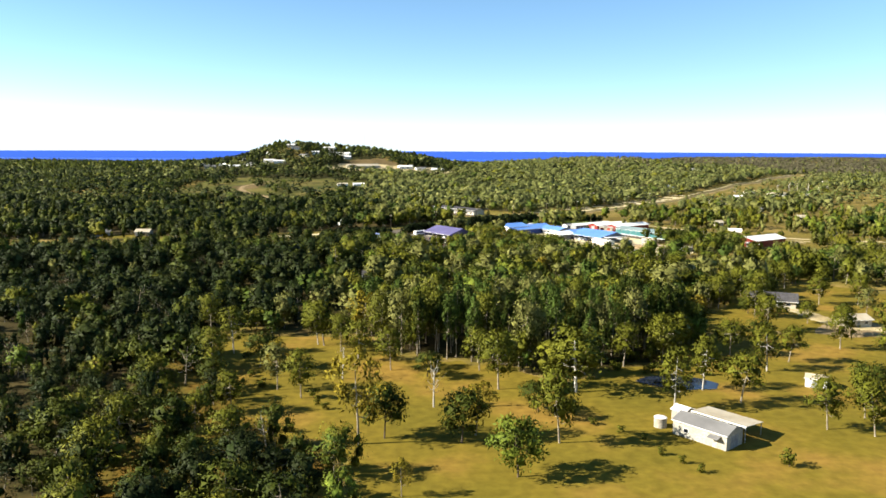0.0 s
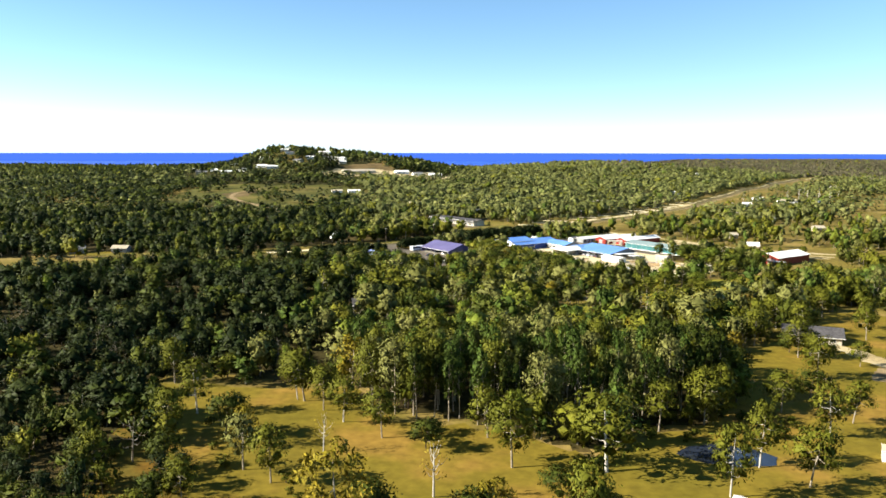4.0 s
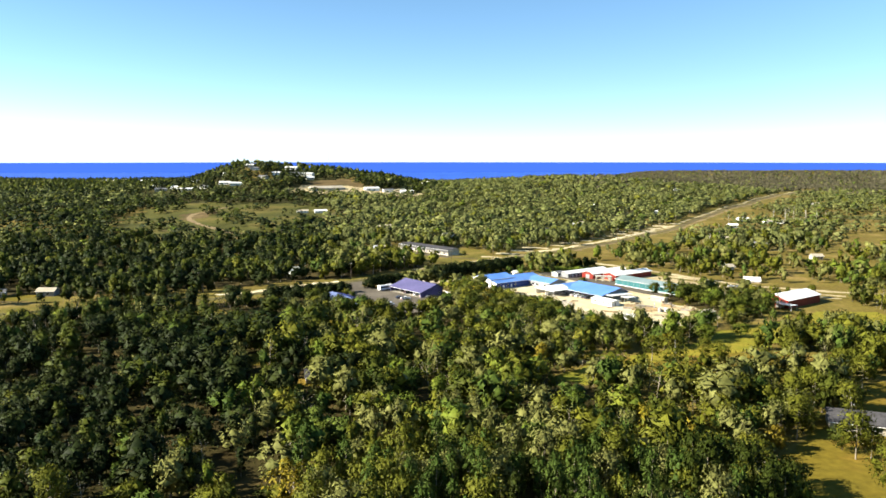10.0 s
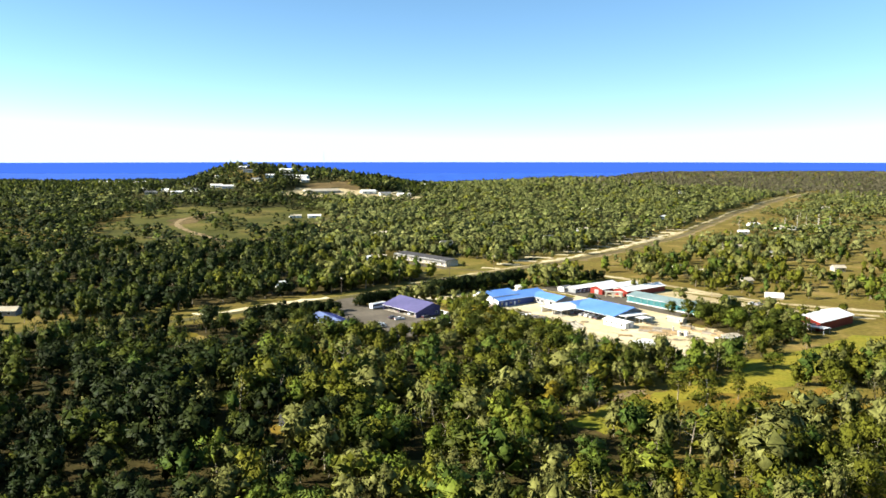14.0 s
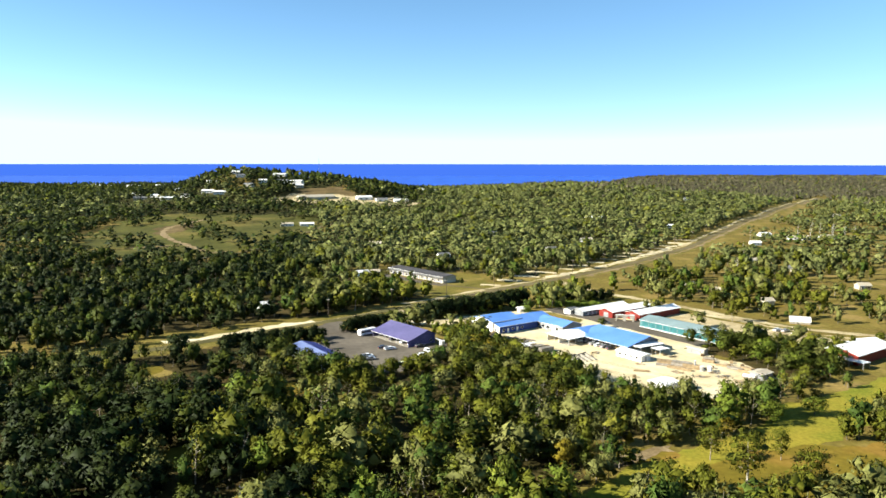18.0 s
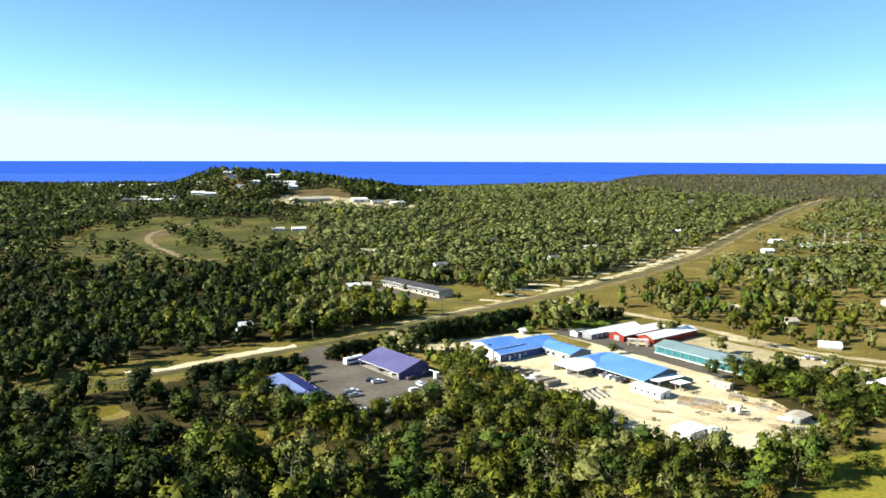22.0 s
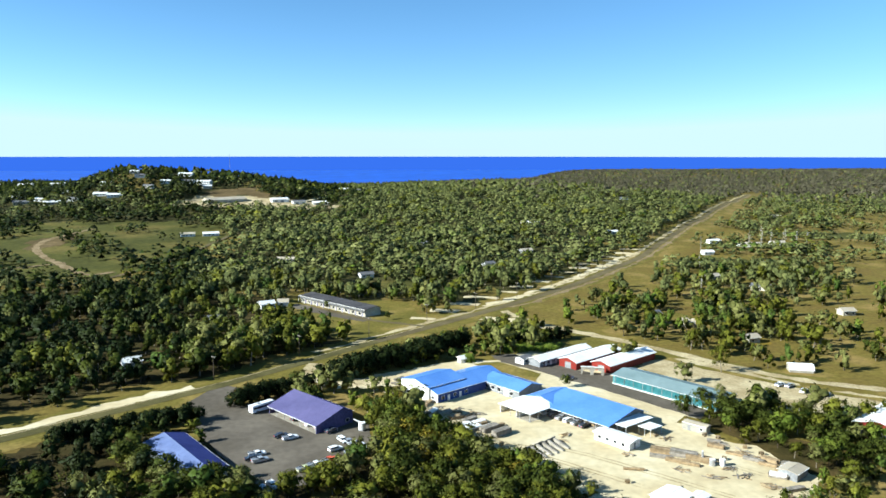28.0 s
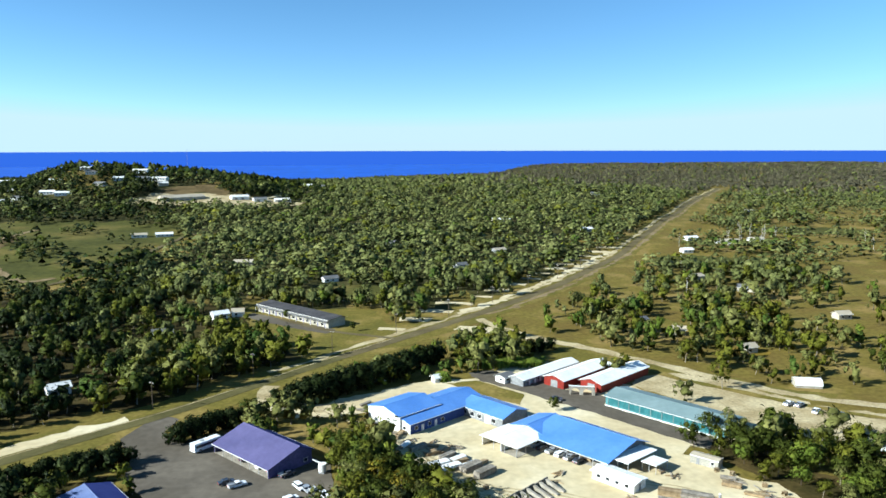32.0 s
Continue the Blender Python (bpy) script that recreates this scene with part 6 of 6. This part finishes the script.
def templates(name, n, seed, **kw):
    r = np.random.default_rng(seed)
    out = []
    for i in range(n):
        (wv, wf, wn_), (cv, cf, cn_), arms = tree(r, kw["H"], kw["R"], **{k: v for k, v in kw.items() if k not in ("H", "R", "trunk", "pale")})
        for av, af, an in arms:
            wv, wf, wn_ = np.concatenate([wv, av]), np.concatenate([wf, af + len(wv)]), np.concatenate([wn_, an])
        if not kw.get("trunk", True):
            wv, wf, wn_ = np.zeros((0, 3)), np.zeros((0, 3), int), np.zeros((0, 3))
        out.append((np.concatenate([cv, wv]) / kw["H"], np.concatenate([cf, wf + len(cv)]), np.concatenate([np.zeros(len(cf), int), np.full(len(wf), 8 if (i % 3 == 0 or kw.get('pale')) else 1)]), np.concatenate([cn_, wn_])))
    LODS[name] = LODS.get(name, []) + out


templates("near", 9, 21, H=12.0, R=4.6, style="wood", clumps=13, sprays=27, size=0.50, limbs=2, sides=4, inner=0.66, full=0.42, low="gem")
templates("near", 5, 28, H=12.0, R=3.5, style="column", clumps=13, sprays=26, size=0.50, limbs=2, sides=4, inner=0.66, full=0.4, low="gem")
templates("near", 2, 27, H=12.0, R=4.2, style="gum", clumps=11, sprays=14, size=0.5, core=False, limbs=9, sides=4, pale=True)
templates("close", 9, 25, H=12.0, R=4.4, style="wood", clumps=15, sprays=74, size=0.32, limbs=5, sides=4, slim=0.34, inner=0.52, full=0.25)
templates("close", 4, 29, H=12.0, R=4.2, style="gum", clumps=13, sprays=70, size=0.32, limbs=8, sides=4, slim=0.34, inner=0.44, pale=True)
templates("mid", 9, 22, H=12.0, R=4.7, style="wood", clumps=8, sprays=11, size=0.64, limbs=0, sides=3, inner=0.66, full=0.44)
templates("mid", 5, 26, H=12.0, R=3.7, style="column", clumps=8, sprays=11, size=0.64, limbs=0, sides=3, inner=0.66, full=0.42)
templates("far", 10, 23, H=12.0, R=4.9, style="wood", clumps=7, sprays=2, size=1.1, limbs=0, sides=3, trunk=False, low=True, inner=0.95)


def low_tree(r):
    p = Pile()
    for i in range(3):
        clump(p, r, np.array([r.uniform(-0.18, 0.18), r.uniform(-0.18, 0.18), 0.15 + 0.2 * i]), 0.36 - 0.05 * i, 1.25, True)
    v, f, nn = p.done()
    return v, f, np.zeros(len(f), int), nn


rr = np.random.default_rng(8)
LODS["low"] = [low_tree(rr) for _ in range(10)]
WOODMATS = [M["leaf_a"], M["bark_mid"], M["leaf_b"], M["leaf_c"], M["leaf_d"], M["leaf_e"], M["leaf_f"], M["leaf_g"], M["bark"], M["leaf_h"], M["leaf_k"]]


def woods(name, x, y, r, lod, hmin, hmax, wide, label):
    z = height(x, y)
    n = len(x)
    pick = r.integers(0, len(LODS[lod]), n)
    H = r.uniform(hmin, hmax, n)
    H = hmin + (hmax - hmin) * r.beta(1.6, 2.2, n) + 1.5 * np.sin(x / 29) * np.sin(y / 33)
    H = np.where((x < -50 - 0.12 * y) & (y < 330), H * 0.72, H)
    south = off_line(YARD[7:19], x, y)
    H = np.minimum(H, 5.0 + south / 2.0)
    for edge in (LOT[8:18] + LOT[:1], [(a + 24, b - 24) for a, b in ROAD[5:7]], [(172, 424), (200, 416), (232, 430)]):
        d = off_line(edge, x, y)
        H = np.minimum(H, 4.0 + d / 1.7)
    W = H * wide * r.uniform(0.66, 1.36, n)
    W = np.where(H < 5, W * 1.35, W)
    turn = r.uniform(0, 6.283, n)
    patchy = np.sin(x / 41 + 1.3) * np.sin(y / 37) + 0.6 * np.sin(x / 17) * np.sin(y / 13 + 2)
    # woods on the left take darker leaves, which imitates dimming there
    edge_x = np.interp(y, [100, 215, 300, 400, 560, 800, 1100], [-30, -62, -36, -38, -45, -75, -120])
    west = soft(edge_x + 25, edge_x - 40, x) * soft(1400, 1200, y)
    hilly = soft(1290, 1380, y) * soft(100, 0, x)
    u = r.uniform(size=n) + 0.12 * patchy
    # greyer leaves with distance, so the haze lies in the colour
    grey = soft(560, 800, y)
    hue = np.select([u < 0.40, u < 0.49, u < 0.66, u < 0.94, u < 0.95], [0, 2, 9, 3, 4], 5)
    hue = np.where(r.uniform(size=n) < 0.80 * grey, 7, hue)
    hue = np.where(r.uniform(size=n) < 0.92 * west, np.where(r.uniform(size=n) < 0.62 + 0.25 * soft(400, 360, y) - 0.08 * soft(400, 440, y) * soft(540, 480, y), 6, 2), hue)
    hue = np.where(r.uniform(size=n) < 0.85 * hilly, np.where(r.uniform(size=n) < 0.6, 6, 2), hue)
    # near-left scrub is darkened the same way, by its leaf picks
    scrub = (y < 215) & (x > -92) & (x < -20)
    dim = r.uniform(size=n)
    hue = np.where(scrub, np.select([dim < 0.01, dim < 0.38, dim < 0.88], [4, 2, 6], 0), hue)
    hue = np.where((y > 470) & (hue == 4), 0, hue)
    # far right woods take the grey-brown leaf that imitates haze
    dry = soft(1300, 1900, y) * soft(150, 500, x)
    hue = np.where(r.uniform(size=n) < 0.85 * dry, 10, hue)
    H = H * (1 + 0.3 * hilly)
    V, F, I, N, base = [], [], [], [], 0
    for k, (tv_, tf_, ti_, tn_) in enumerate(LODS[lod]):
        s = np.where(pick == k)[0]
        if not len(s):
            continue
        c, sn = np.cos(turn[s])[:, None], np.sin(turn[s])[:, None]
        vx = (tv_[:, 0] * c - tv_[:, 1] * sn) * W[s][:, None] + x[s][:, None]
        vy = (tv_[:, 0] * sn + tv_[:, 1] * c) * W[s][:, None] + y[s][:, None]
        vz = tv_[:, 2] * H[s][:, None] + z[s][:, None]
        V.append(np.stack([vx, vy, vz], -1).reshape(-1, 3))
        F.append((tf_[None] + (base + np.arange(len(s)) * len(tv_))[:, None, None]).reshape(-1, 3))
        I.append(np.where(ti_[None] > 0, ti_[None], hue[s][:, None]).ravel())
        N.append(np.stack([tn_[:, 0] * c - tn_[:, 1] * sn, tn_[:, 0] * sn + tn_[:, 1] * c, np.broadcast_to(tn_[:, 2], (len(s), len(tn_)))], -1).reshape(-1, 3))
        base += len(s) * len(tv_)
    F = np.concatenate(F)
    me = raw_mesh(name, np.concatenate(V), F, WOODMATS, np.concatenate(I), normals=np.concatenate(N))
    tagged(new(name, me), label, "woods", kind="stuff")
    return len(F)


gr = np.random.default_rng(77)
gx, gy = np.meshgrid(np.arange(-40, 82, 4.7), np.arange(196, 250, 4.7))
gx, gy = gx.ravel() + gr.uniform(-2.2, 2.2, gx.size), gy.ravel() + gr.uniform(-2.2, 2.2, gx.size)
keep = in_grove(gx, gy) & (gr.uniform(size=gx.size) < 0.85)
for x, y in zip(gx[keep], gy[keep]):
    key = gr.choice(["column", "gum", "grey", "fresh", "column_dark"], p=[0.56, 0.14, 0.10, 0.06, 0.14])
    plant(key, float(x), float(y), float(gr.uniform(13, 20) if key != "fresh" else gr.uniform(8, 12)), None, 0.62 if key[:6] == "column" else 0.75, "forest edge trees")
x, y, r = scatter(95, 185, -140, 20, 5.6, 30)
total = woods("scrub_woods", x, y, r, "close", 4, 12, 1.0, "dim dry scrub trees at the paddock's edge")
x, y, r = scatter(185, 400, -330, 330, 5.7, 31)
total += woods("near_woods", x, y, r, "near", 5, 15, 1.17, "dense dry eucalyptus woodland with olive and grey crowns")
x, y, r = scatter(400, 480, -180, 250, 5.9, 36)
total += woods("yard_side_woods", x, y, r, "near", 4, 12, 1.17, "dry olive woodland close to the yard and car park")
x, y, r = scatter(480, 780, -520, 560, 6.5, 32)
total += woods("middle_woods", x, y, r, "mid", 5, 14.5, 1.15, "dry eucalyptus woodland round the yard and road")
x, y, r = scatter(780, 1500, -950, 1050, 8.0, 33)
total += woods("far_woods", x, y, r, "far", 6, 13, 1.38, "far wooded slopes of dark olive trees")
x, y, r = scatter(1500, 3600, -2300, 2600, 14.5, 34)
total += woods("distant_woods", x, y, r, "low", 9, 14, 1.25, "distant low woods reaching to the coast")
print("wood triangles", total)
